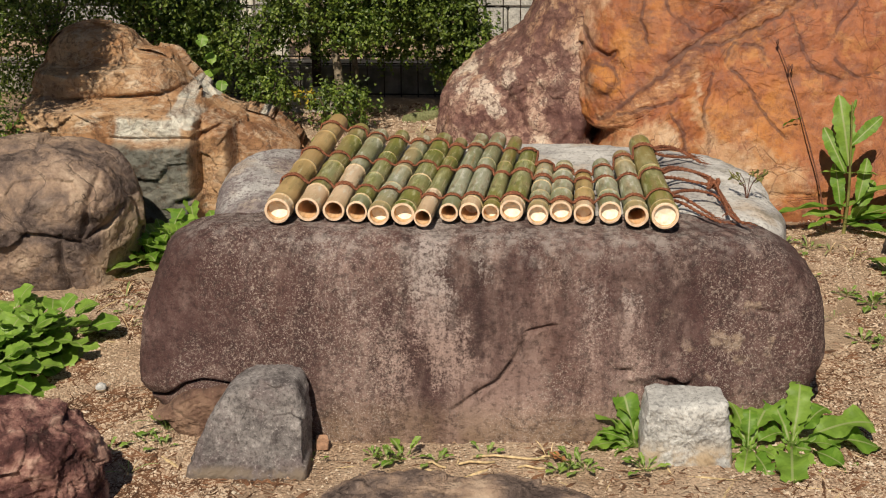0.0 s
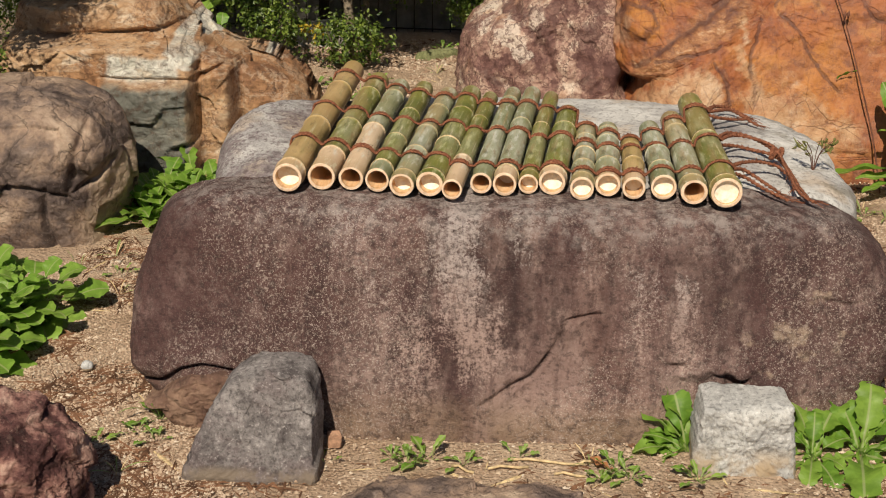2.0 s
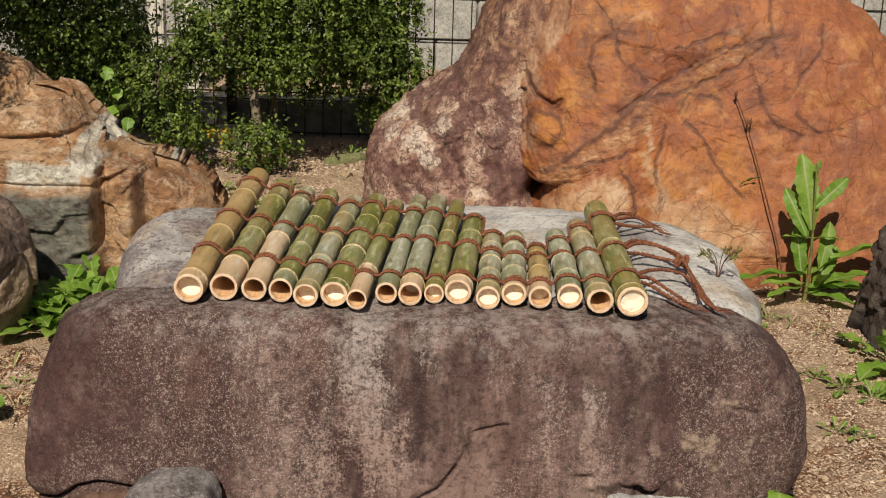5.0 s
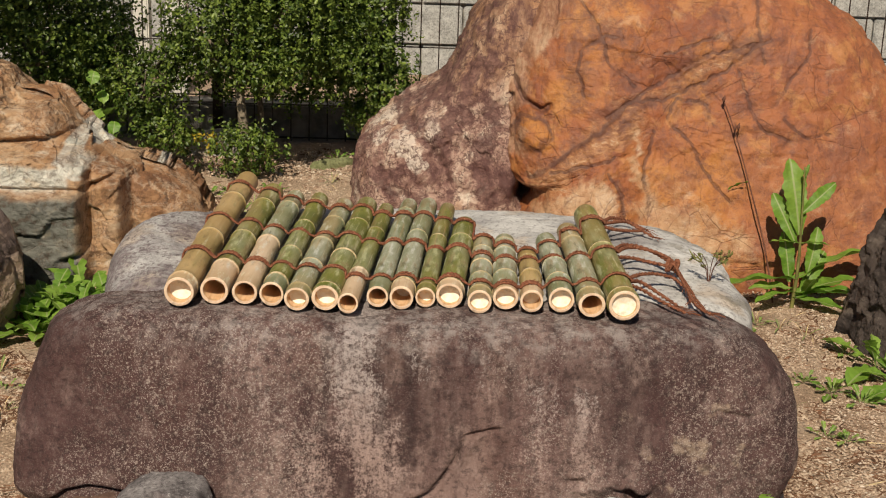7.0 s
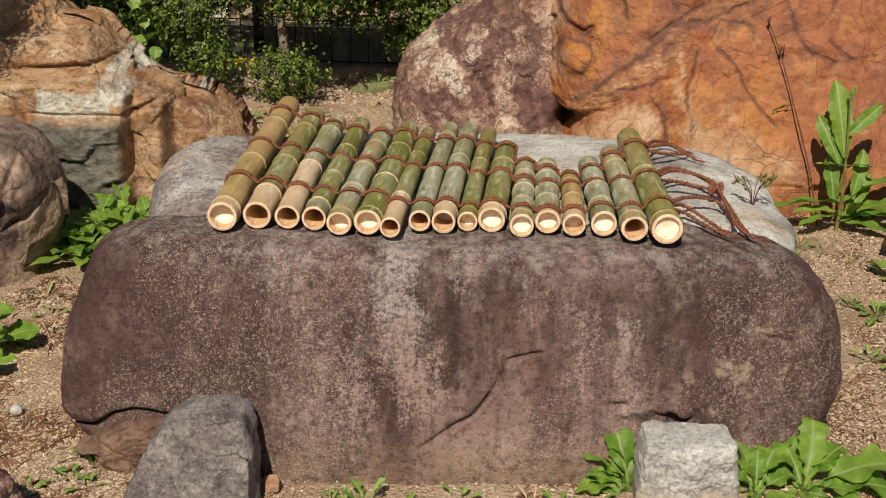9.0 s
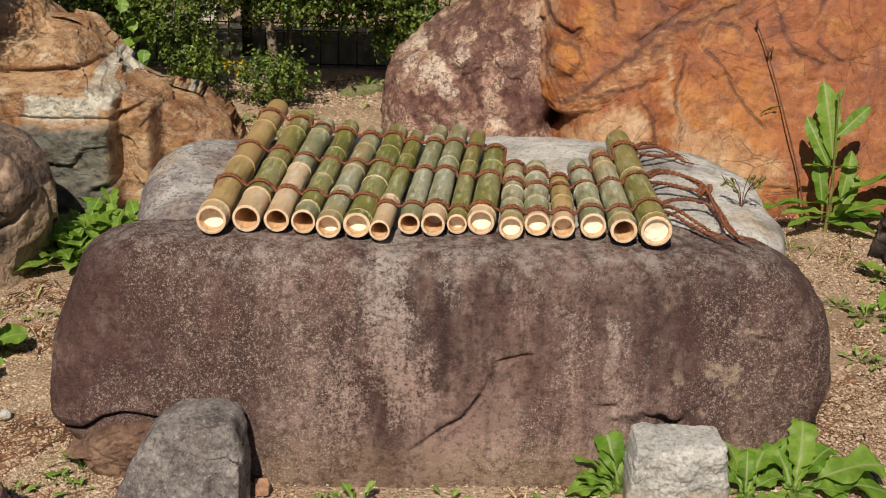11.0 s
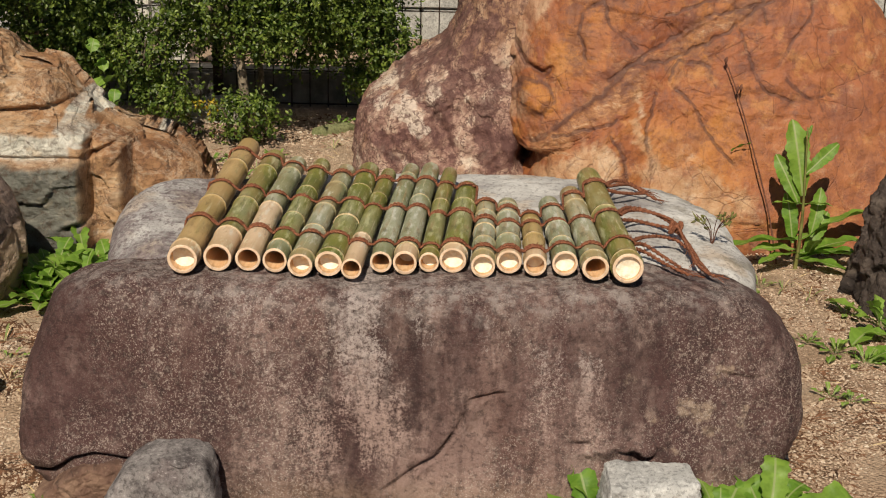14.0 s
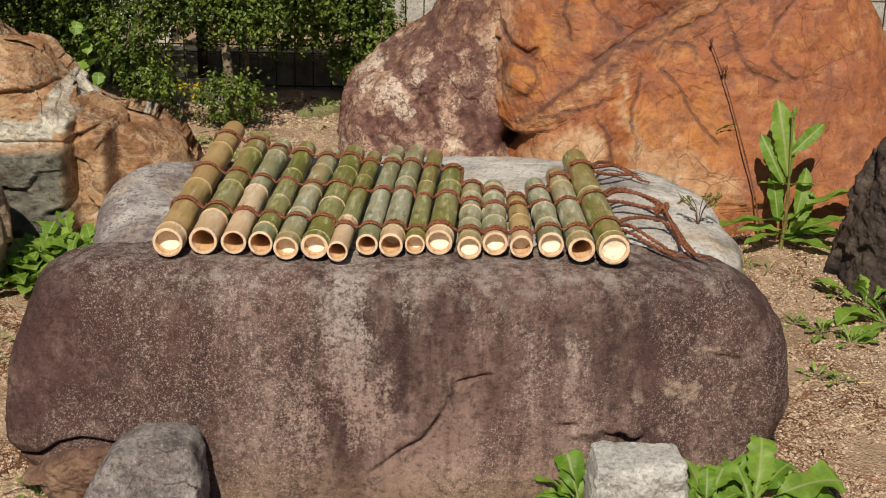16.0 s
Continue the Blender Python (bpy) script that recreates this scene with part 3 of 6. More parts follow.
def closed_curve(points, n):
    """n places along a smooth closed line through the corners, evenly spaced by corner."""
    p = np.array(points, float)
    k = len(p)
    s = np.linspace(0, k, n, endpoint=False)
    i, u = s.astype(int), (s % 1)[:, None]
    a, b, c, d = (p[(i + j) % k] for j in (-1, 0, 1, 2))
    return 0.5 * (2 * b + (c - a) * u + (2 * a - 5 * b + 4 * c - d) * u ** 2 + (3 * b - a - 3 * c + d) * u ** 3)


def rock(name, outline, material, axis="y", mid=0.0, front=0.2, back=0.2, pf=4.0, pb=3.0, amp=0.02, freq=4.0, fine=0.004,
         chip=0.0, facet=0.0, cut=(5, 5, 5), rings=60, n=220, seed=0, shape=None, **tags):
    """A boulder: a smooth outline seen along one axis, swelling to the front and the back, roughened by noise. shape: a last change of each place."""
    line = closed_curve(outline, n)
    c = line.mean(axis=0)
    rows = []
    for sign, depth, p in ((-1, front, pf), (1, back, pb)):
        k = rings if sign < 0 else rings // 2
        start = math.asin(0.8 ** (p / 2))
        rs = np.concatenate([np.linspace(0, 0.8, int(k * 0.62), endpoint=False), np.sin(np.linspace(start, math.pi / 2, k - int(k * 0.62) + 1)) ** (2 / p)])
        for r in rs if sign < 0 else rs[::-1][1:]:
            r = min(1.0, r)
            h = max(0.0, 1 - r ** p) ** (1 / p)
            q = c + (line - c) * r
            d = np.full((n, 1), mid + sign * depth * h)
            rows.append(np.hstack([q[:, :1], d, q[:, 1:]]) if axis == "y" else np.hstack([q, -d]))
    v = np.vstack(rows)
    m = len(rows)
    faces = [(i * n + j, i * n + (j + 1) % n, (i + 1) * n + (j + 1) % n, (i + 1) * n + j) for i in range(m - 1) for j in range(n)]
    base = Vector((c[0], mid, 0.0)) if axis == "y" else Vector((c[0], c[1], 0.0))
    ob = mesh_object(name, v - np.array(base), faces, material)
    me = ob.data
    bm = bmesh.new()
    bm.from_mesh(me)
    bmesh.ops.remove_doubles(bm, verts=bm.verts, dist=1e-5)
    bmesh.ops.recalc_face_normals(bm, faces=bm.faces)
    off = Vector((seed * 3.7, seed * 1.3, seed * 5.1))
    bm.normal_update()
    moves = []
    for vert in bm.verts:
        p = vert.co + base
        q = p * freq + off
        h = amp * noise.fractal(q, 0.9, 2.1, 4)
        h += fine * noise.fractal(p * freq * 6 + off, 0.6, 2.2, 4)
        if chip:
            d = noise.voronoi(q * 1.3 + 0.5 * noise.noise_vector(q * 0.8))[0]
            h += chip * (min(0.45, d[1] - d[0]) - 0.2)
        if facet:                                                  # broken planes with sharp ledges
            k = Vector((p.x * cut[0], p.y * cut[1], p.z * cut[2])) + off + 0.25 * noise.noise_vector(p * 4 + off)
            near = noise.voronoi(k)[1][0]
            tip = noise.noise_vector(near * 7.31)
            h += facet * (0.7 * tip.x + 1.1 * (k - near).dot(tip))
        moves.append(p + vert.normal * h)
    for vert, p in zip(bm.verts, moves):
        vert.co = (Vector(shape(p)) if shape else p) - base
    bm.to_mesh(me)
    bm.free()
    me.polygons.foreach_set("use_smooth", [True] * len(me.polygons))
    ob.location = base
    return tagged(ob, **tags)


def near_line(x, z, pts):
    """The distance from a place to a bent line."""
    best = 9.0
    for (ax, az), (bx, bz) in zip(pts, pts[1:]):
        dx, dz = bx - ax, bz - az
        u = max(0.0, min(1.0, ((x - ax) * dx + (z - az) * dz) / (dx * dx + dz * dz)))
        best = min(best, math.hypot(x - ax - u * dx, z - az - u * dz))
    return best


def smooth(a, b, x):
    u = max(0.0, min(1.0, (x - a) / (b - a)))
    return u * u * (3 - 2 * u)


def strokes(p, lines, wobble=0.012, seed=0.0):
    """How strongly drawn-out marks (width, strength, bent line in x and z) lie on each place."""
    x = p[:, 0] + wobble * (np.sin(p[:, 2] * 41 + seed) + 0.6 * np.sin(p[:, 2] * 97 + p[:, 0] * 31 + seed) + 0.4 * np.sin(p[:, 2] * 211 + seed * 2))
    z = p[:, 2] + wobble * (np.sin(p[:, 0] * 37 + seed) + 0.6 * np.sin(p[:, 0] * 89 + p[:, 2] * 29) + 0.4 * np.sin(p[:, 0] * 197 + seed))
    out = np.zeros(len(p))
    for width, strength, pts in lines:
        best = np.full(len(p), 9.0)
        for (ax, az), (bx, bz) in zip(pts, pts[1:]):
            dx, dz = bx - ax, bz - az
            u = np.clip(((x - ax) * dx + (z - az) * dz) / (dx * dx + dz * dz), 0, 1)
            best = np.minimum(best, np.hypot(x - ax - u * dx, z - az - u * dz))
        out = np.maximum(out, strength * np.exp(-(best / width) ** 2))
    return out


def marked(ob, **fields):
    """Lays stains and veins on a stone, each as a named field of its surface."""
    me = ob.data
    co = np.empty(len(me.vertices) * 3)
    me.vertices.foreach_get("co", co)
    co = co.reshape(-1, 3) + np.array(ob.location)
    for name, (lines, wobble) in fields.items():
        me.attributes.new(name, "FLOAT", "POINT").data.foreach_set("value", strokes(co, lines, wobble, len(name)))
    return ob


# ---- ground ----
def ground():
    s = np.sinh(np.linspace(-5.6, 5.6, 261)) / np.sinh(5.6)
    xs, ys = s * 400, s * 400 + 0.6
    verts = []
    for y in ys:
        for x in xs:
            near = math.exp(-0.05 * (x * x + y * y))
            verts.append((x, y, ground_z(x, y) * (near if y < 0 else min(1, 4 / max(4, y))) + 0.010 * near * noise.fractal(Vector((x * 5, y * 5, 0)), 0.8, 2, 4)))
    k = len(xs)
    faces = [(j * k + i, j * k + i + 1, (j + 1) * k + i + 1, (j + 1) * k + i) for j in range(k - 1) for i in range(k - 1)]
    return tagged(mesh_object("ground", verts, faces, SOIL), "pale sandy decomposed granite soil with leaf litter", "ground", kind="structure")


ground()

# ---- boulders ----
CRACK = [(0.197, 0.274), (0.165, 0.268), (0.14, 0.262), (0.118, 0.215), (0.105, 0.195), (0.07, 0.149), (0.045, 0.135), (0.005, 0.106), (-0.03, 0.08)]
LEDGE = [(0.352, 0.172), (0.385, 0.165), (0.42, 0.150), (0.455, 0.147), (0.482, 0.129), (0.51, 0.140), (0.545, 0.170)]
CRACK_LEFT = [(-0.80, 0.058), (-0.755, 0.060), (-0.70, 0.070), (-0.655, 0.106), (-0.61, 0.120), (-0.53, 0.116)]


def slab_shape(p):
    x, y, z = p
    if y < 0.15:
        k = smooth(0.15, 0.03, y)
        y -= 0.08 * smooth(0.46, 0.0, z) * k                       # the face leans out towards its foot
        y += 0.05 * smooth(0.1, 0.8, abs(x)) * k
        d = near_line(x, z, CRACK)
        y += 0.014 * math.exp(-(d / 0.0045) ** 2) * (1.15 - near_line(x, z, CRACK[4:7]) * 5)
        y += 0.008 * smooth(0.0, 0.03, (x - 0.05) - 0.9 * (z - 0.14)) * smooth(0.29, 0.24, z) * smooth(0.35, 0.2, x) * smooth(0.05, 0.12, z)
        d = near_line(x, z, CRACK_LEFT)
        y += 0.024 * math.exp(-(d / 0.005) ** 2)
        if x < -0.5 and z < 0.10:
            y += 0.012 * smooth(0.10, 0.06, z) * smooth(-0.5, -0.56, x)
        d = near_line(x, z, LEDGE) + 0.004 * math.sin(x * 130)
        y += 0.022 * math.exp(-(d / 0.009) ** 2) * (0.6 + 0.6 * math.sin(x * 43))
        y += 0.016 * smooth(0.0, 0.03, 0.165 - 0.12 * (x - 0.36) - z) * smooth(0.33, 0.38, x) * smooth(0.56, 0.50, x)
        d = near_line(x, z, [(0.64, 0.30), (0.70, 0.285), (0.73, 0.29)])
        y += 0.006 * math.exp(-(d / 0.006) ** 2)
    return x, y, z


slab = rock("boulder_slab", [(-0.58, -0.12), (-0.655, -0.03), (-0.745, 0.040), (-0.780, 0.105), (-0.764, 0.26), (-0.722, 0.38), (-0.65, 0.445), (-0.54, 0.468), (-0.2, 0.466),
                      (0.2, 0.466), (0.48, 0.462), (0.60, 0.452), (0.70, 0.425), (0.782, 0.355), (0.814, 0.27), (0.820, 0.17), (0.78, 0.075), (0.68, -0.08), (0.0, -0.14)],
     SLAB, mid=0.07, front=0.16, back=0.11, pf=5.5, pb=3.5, amp=0.012, freq=3.2, fine=0.003, rings=150, n=520, seed=1, shape=slab_shape,
     label="large weathered purple-brown stone slab with pale streaks and cracks", category="boulder")

marked(slab,
       wash=([(0.056, 1.0, [(-0.083, 0.48), (-0.094, 0.39), (-0.072, 0.286), (-0.034, 0.175)]), (0.053, 0.42, [(-0.317, 0.46), (-0.282, 0.364), (-0.239, 0.283), (-0.177, 0.173)]),
              (0.093, 0.5, [(-0.177, 0.20), (-0.133, 0.0)]), (0.028, 0.8, [(-0.008, 0.27), (-0.005, 0.17)]), (0.037, 0.75, [(0.361, 0.31), (0.373, 0.10)]), (0.054, 0.45, [(0.28, 0.34), (0.27, 0.08)]),
              (0.031, 0.4, [(0.18, 0.45), (0.17, 0.34)]), (0.078, 0.45, [(0.06, 0.06), (0.30, 0.04)]), (0.046, 0.45, [(0.05, 0.46), (0.045, 0.40)]), (0.039, 0.4, [(-0.50, 0.45), (-0.49, 0.30)])], 0.006),
       run=([(0.010, 1.0, [(-0.133, 0.46), (-0.141, 0.39), (-0.143, 0.264)]), (0.022, 0.6, [(-0.357, 0.45), (-0.365, 0.30), (-0.379, 0.10)]), (0.010, 0.65, [(0.018, 0.42), (0.031, 0.274), (0.03, 0.20)]),
             (0.012, 0.75, [(-0.027, 0.33), (-0.03, 0.27)]), (0.014, 0.5, [(0.10, 0.42), (0.121, 0.234)]), (0.010, 0.4, [(0.06, 0.38), (0.07, 0.20)]), (0.02, 0.5, [(-0.642, 0.33), (-0.64, 0.20)]),
             # the last, level stroke paints the shade below the overhanging ledge
             (0.014, 0.45, [(-0.235, 0.46), (-0.23, 0.30)]), (0.02, 0.45, [(0.22, 0.38), (0.21, 0.22)]), (0.025, 0.5, [(0.45, 0.42), (0.44, 0.20)]), (0.02, 0.6, [(0.40, 0.15), (0.50, 0.12)])], 0.004),
       flake=([(0.022, 0.9, [(0.57, 0.245), (0.615, 0.230)]), (0.013, 0.9, [(0.625, 0.308), (0.648, 0.300)]), (0.014, 0.7, [(0.605, 0.195), (0.63, 0.188)]), (0.018, 0.5, [(0.49, 0.228), (0.51, 0.215)]),
               (0.011, 0.75, [(0.693, 0.225), (0.690, 0.195)]), (0.012, 0.5, [(0.52, 0.16), (0.54, 0.155)]), (0.016, 0.4, [(0.43, 0.30), (0.45, 0.295)])], 0.006))


def pale_shape(p):
    x, y, z = p
    if z > 0.2:
        z += 0.04 * math.exp(-((x + 0.57) / 0.12) ** 2 - ((y - 0.48) / 0.26) ** 2)
        z -= 0.006 * smooth(0.45, 0.75, x)
    return x, y, z


rock("flat_boulder", [(-0.57, 0.1), (-0.645, 0.27), (-0.65, 0.50), (-0.56, 0.67), (-0.3, 0.78), (0.1, 0.82), (0.4, 0.81), (0.63, 0.74), (0.73, 0.60), (0.752, 0.40), (0.73, 0.14), (0.4, 0.06), (-0.3, 0.06)],
     PALE, axis="z", mid=-0.2, front=0.265, back=0.3, pf=11, pb=9, amp=0.009, freq=4, fine=0.003, rings=70, n=300, seed=2, shape=pale_shape,
     label="flat pale grey lichen-stained boulder under the bamboo mat", category="boulder")


CLEFT = [(0.285, 0.66), (0.298, 0.612), (0.335, 0.545), (0.387, 0.521), (0.411, 0.539)]
# dark veins of the orange boulder in x and z, the broad ones first
VEINS = [[(0.581, 0.518), (0.645, 0.563), (0.746, 0.575), (0.843, 0.612), (0.939, 0.666), (1.064, 0.754)],
         [(0.493, 0.853), (0.548, 0.771), (0.588, 0.672), (0.659, 0.606)],
         [(0.502, 0.703), (0.565, 0.755), (0.616, 0.748)],
         [(0.510, 0.568), (0.490, 0.635), (0.502, 0.703)],
         [(0.354, 0.319), (0.420, 0.374), (0.518, 0.447), (0.582, 0.501)],
         [(0.925, 0.816), (0.961, 0.700), (0.997, 0.582), (1.047, 0.498), (1.135, 0.466)],
         [(1.083, 0.568), (1.126, 0.637), (1.187, 0.690), (1.194, 0.774)],
         [(0.582, 0.501), (0.709, 0.608), (0.901, 0.715), (1.032, 0.736)],
         [(0.591, 0.370), (0.630, 0.291), (0.645, 0.202)],
         [(0.421, 0.356), (0.522, 0.377), (0.605, 0.414)],
         [(0.766, 0.524), (0.823, 0.456), (0.899, 0.353), (0.957, 0.284)],
         [(1.120, 0.534), (1.178, 0.467), (1.260, 0.487)],
         [(0.766, 0.532), (0.787, 0.576), (0.881, 0.562), (0.903, 0.511)],
         [(0.297, 0.457), (0.337, 0.502), (0.405, 0.495), (0.416, 0.452), (0.384, 0.408), (0.324, 0.423)],
         [(0.752, 0.711), (0.833, 0.730), (0.945, 0.783)],
         [(1.036, 0.869), (1.029, 0.769), (1.054, 0.686)],
         [(0.718, 0.488), (0.695, 0.347), (0.720, 0.241)]]


def orange_shape(p):
    x, y, z = p
    front = y < 1.86
    y += 0.30 * (z - 0.2) if z > 0.0 else 0.0                       # leans back
    if front:
        y -= 0.030 * math.exp(-math.hypot((x - 0.362) / 0.050, (z - 0.455) / 0.046) ** 4)    # a knob by the cleft
        y -= 0.030 * math.exp(-((x - 0.50) / 0.13) ** 2 - ((z - 0.22) / 0.13) ** 2)
        y -= 0.022 * smooth(0.03, -0.01, z - 0.31 - 0.80 * (x - 0.36)) * smooth(0.75, 0.55, x)   # the foot stands proud below the belt
        y += 0.016 * math.exp(-(near_line(x, z, CLEFT) / 0.008) ** 2)
        for pts in VEINS[:9]:
            y += 0.003 * math.exp(-(near_line(x, z, pts) / 0.010) ** 2)
    return x, y, z


orange = rock("orange_boulder", [(0.38, -0.14), (0.345, 0.10), (0.335, 0.19), (0.365, 0.265), (0.30, 0.285), (0.262, 0.36), (0.268, 0.47), (0.262, 0.58), (0.31, 0.72), (0.40, 0.90), (0.58, 1.04), (0.85, 1.08), (1.05, 1.0),
                        (1.20, 0.90), (1.33, 0.83), (1.44, 0.72), (1.53, 0.52), (1.57, 0.25), (1.5, -0.14), (0.95, -0.16)],
              ORANGE, mid=1.86, front=0.36, back=0.35, pf=3.6, pb=2.6, amp=0.022, freq=2.6, fine=0.006, chip=0.006, facet=0.010, cut=(3.2, 3, 4), rings=140, n=480, seed=3, shape=orange_shape,
              label="huge veined rust-orange boulder with dark stains", category="boulder")
marked(orange,
       vein=([(0.055, 0.62, v) for v in VEINS[:4]] + [(0.11, 0.5, [(0.54, 0.88), (0.60, 0.74), (0.74, 0.66), (0.86, 0.74)])] + [(0.026, 0.55, VEINS[4]), (0.060, 0.5, VEINS[5]), (0.045, 0.45, VEINS[6]), (0.016, 0.6, VEINS[7]), (0.016, 0.6, VEINS[8])]
             + [(0.018, 0.42, v) for v in VEINS[9:]] + [(0.03, 0.6, [(0.50, 0.80), (0.47, 0.66)]), (0.09, 0.3, [(1.02, 0.50), (1.10, 0.42)])], 0.005),
       crack=([(0.0075, 0.9, v) for v in VEINS] + [(0.009, 1.0, CLEFT)], 0.004),
       strand=([(0.085, 1.0, [(0.24, 0.40), (0.26, 0.60), (0.33, 0.75), (0.44, 0.92)])], 0.008),
       belt=([(0.055, 0.8, [(0.37, 0.29), (0.45, 0.36), (0.56, 0.45), (0.66, 0.53)]), (0.045, 0.6, [(0.66, 0.53), (0.80, 0.63), (1.0, 0.73)])], 0.008),
       chalk=([(0.075, 0.9, [(0.45, 0.25), (0.54, 0.29)]), (0.11, 0.7, [(0.76, 0.22), (0.93, 0.17)]), (0.03, 0.7, [(0.70, 0.33), (0.715, 0.24)]), (0.02, 0.6, [(0.66, 0.48), (0.68, 0.34)])], 0.010))


def purple_shape(p):
    x, y, z = p
    if y < 1.95:
        y += 0.16 * math.exp(-((x - 0.352) / 0.030) ** 2 - ((z - 0.235) / 0.045) ** 2)      # a hole by the cleft
        y += 0.02 * math.exp(-(near_line(x, z, [(-0.154, 0.467), (-0.03, 0.442), (0.057, 0.375), (0.11, 0.28)]) / 0.02) ** 2)
    return x, y + 0.25 * (z - 0.2), z


purple = rock("purple_boulder", [(-0.165, -0.10), (-0.192, 0.06), (-0.205, 0.22), (-0.19, 0.315), (-0.15, 0.365), (-0.08, 0.415), (0.0, 0.475), (0.085, 0.535), (0.125, 0.60), (0.165, 0.69), (0.235, 0.80), (0.34, 0.94), (0.5, 0.99),
                        (0.62, 0.8), (0.66, 0.4), (0.6, -0.12), (0.2, -0.13)],
              PURPLE, mid=2.08, front=0.42, back=0.25, pf=3.2, pb=2.5, amp=0.020, freq=4, fine=0.007, chip=0.010, facet=0.008, cut=(7, 7, 5), rings=110, n=380, seed=4, shape=purple_shape,
              label="marbled purple and white boulder beside the orange one", category="boulder")
marked(purple,
       vein=([(0.028, 0.65, [(0.118, 0.68), (0.108, 0.60), (0.101, 0.524), (0.105, 0.416), (0.088, 0.348)]), (0.03, 0.55, [(0.19, 0.65), (0.157, 0.511), (0.144, 0.45)]), (0.045, 0.55, [(-0.09, 0.29), (-0.075, 0.24)]),
              (0.05, 0.5, [(0.255, 0.22), (0.199, 0.317), (0.24, 0.40)]), (0.018, 0.6, [(-0.154, 0.467), (-0.03, 0.442), (0.057, 0.375), (0.099, 0.328), (0.132, 0.242)]), (0.04, 0.5, [(0.02, 0.22), (0.12, 0.16)]), (0.05, 0.45, [(0.01, 0.44), (0.08, 0.57), (0.17, 0.72)]), (0.03, 0.5, [(0.24, 0.75), (0.22, 0.55), (0.25, 0.45)]),
              (0.03, 0.45, [(-0.16, 0.20), (-0.14, 0.10)])], 0.010),
       chalk=([(0.045, 0.9, [(-0.03, 0.38), (0.0, 0.33)]), (0.05, 0.6, [(0.04, 0.45), (0.06, 0.43)]), (0.06, 0.6, [(-0.14, 0.40), (-0.08, 0.43)]), (0.04, 0.5, [(-0.06, 0.24), (-0.03, 0.20)]), (0.04, 0.4, [(0.21, 0.27), (0.22, 0.24)])], 0.010))


def layered_shape(p):
    x, y, z = p
    if y < 1.7:
        k = smooth(1.70, 1.52, y)
        jag = 0.018 * noise.noise(Vector((x * 9, 0, 3)))
        y += k * (0.14 * smooth(0.385, 0.405, z + jag) + 0.08 * smooth(0.485, 0.50, z + jag - 0.05 * (x + 1.3)))
        y -= 0.05 * smooth(-1.235, -1.215, x) * smooth(-0.945, -0.965, x) * smooth(0.31, 0.295, z)
        y += 0.05 * smooth(-0.955, -0.935, x) * smooth(0.38, 0.36, z)
        y += 0.10 * smooth(-0.86, -0.83, x)
        d = near_line(x, z, [(-0.945, 0.34), (-0.945, 0.12), (-1.0, 0.10)])
        y += 0.035 * math.exp(-(d / 0.009) ** 2)
        d = min(near_line(x, z, [(-1.6, 0.385), (-1.3, 0.395), (-0.95, 0.43)]), near_line(x, z, [(-1.21, 0.30), (-0.95, 0.30), (-0.86, 0.335), (-0.68, 0.33)]), near_line(x, z, [(-0.845, 0.34), (-0.83, 0.05)]))
        y += 0.03 * math.exp(-(d / 0.009) ** 2)
    return x, y, z


layered = rock("layered_boulder", [(-1.66, -0.1), (-1.65, 0.18), (-1.57, 0.35), (-1.53, 0.47), (-1.475, 0.58), (-1.36, 0.625), (-1.25, 0.60), (-1.205, 0.54), (-1.10, 0.515), (-1.03, 0.43), (-0.94, 0.365),
                         (-0.84, 0.318), (-0.745, 0.29), (-0.66, 0.215), (-0.61, 0.09), (-0.61, -0.1), (-1.1, -0.12)],
     LAYERED, mid=1.66, front=0.30, back=0.28, pf=5, pb=3, amp=0.012, freq=4.5, fine=0.004, chip=0.008, facet=0.024, cut=(5.5, 6, 7), rings=130, n=520, seed=5, shape=layered_shape,
     label="stepped ochre boulder with a grey and a white layer", category="boulder")
marked(layered, chalk=([(0.026, 1.0, [(-1.01, 0.395), (-0.965, 0.365)]), (0.014, 0.8, [(-0.80, 0.33), (-0.77, 0.315)]), (0.012, 0.6, [(-0.99, 0.345), (-0.96, 0.34)])], 0.006))

def brown_shape(p):
    x, y, z = p
    if y < 1.0:
        d = min(near_line(x, z, [(-1.10, 0.36), (-1.12, 0.27), (-1.145, 0.16), (-1.12, 0.08), (-1.08, 0.0)]), near_line(x, z, [(-1.30, 0.19), (-1.22, 0.18), (-1.145, 0.155)]),
                near_line(x, z, [(-1.145, 0.16), (-1.08, 0.20), (-1.02, 0.27)]), near_line(x, z, [(-1.20, 0.18), (-1.21, 0.10), (-1.19, 0.0)])) + 0.004 * noise.noise(Vector((x * 30, 0, z * 30)))
        y += 0.022 * math.exp(-(d / 0.008) ** 2)
        y += 0.03 * smooth(-1.14, -1.11, x + 0.25 * (z - 0.15)) * smooth(0.26, 0.20, z)
    return x, y, z


rock("brown_boulder", [(-1.75, -0.1), (-1.78, 0.2), (-1.66, 0.34), (-1.48, 0.39), (-1.30, 0.405), (-1.17, 0.39), (-1.09, 0.34), (-1.05, 0.25), (-1.045, 0.14), (-1.06, 0.04), (-1.10, -0.1), (-1.4, -0.12)],
     BROWN, mid=0.98, front=0.26, back=0.2, pf=3.4, pb=2.6, amp=0.016, freq=4, fine=0.003, chip=0.0, facet=0.03, cut=(4.0, 4.5, 5), rings=110, n=420, seed=6, shape=brown_shape,
     label="rounded dark brown layered boulder on the gravel", category="boulder")

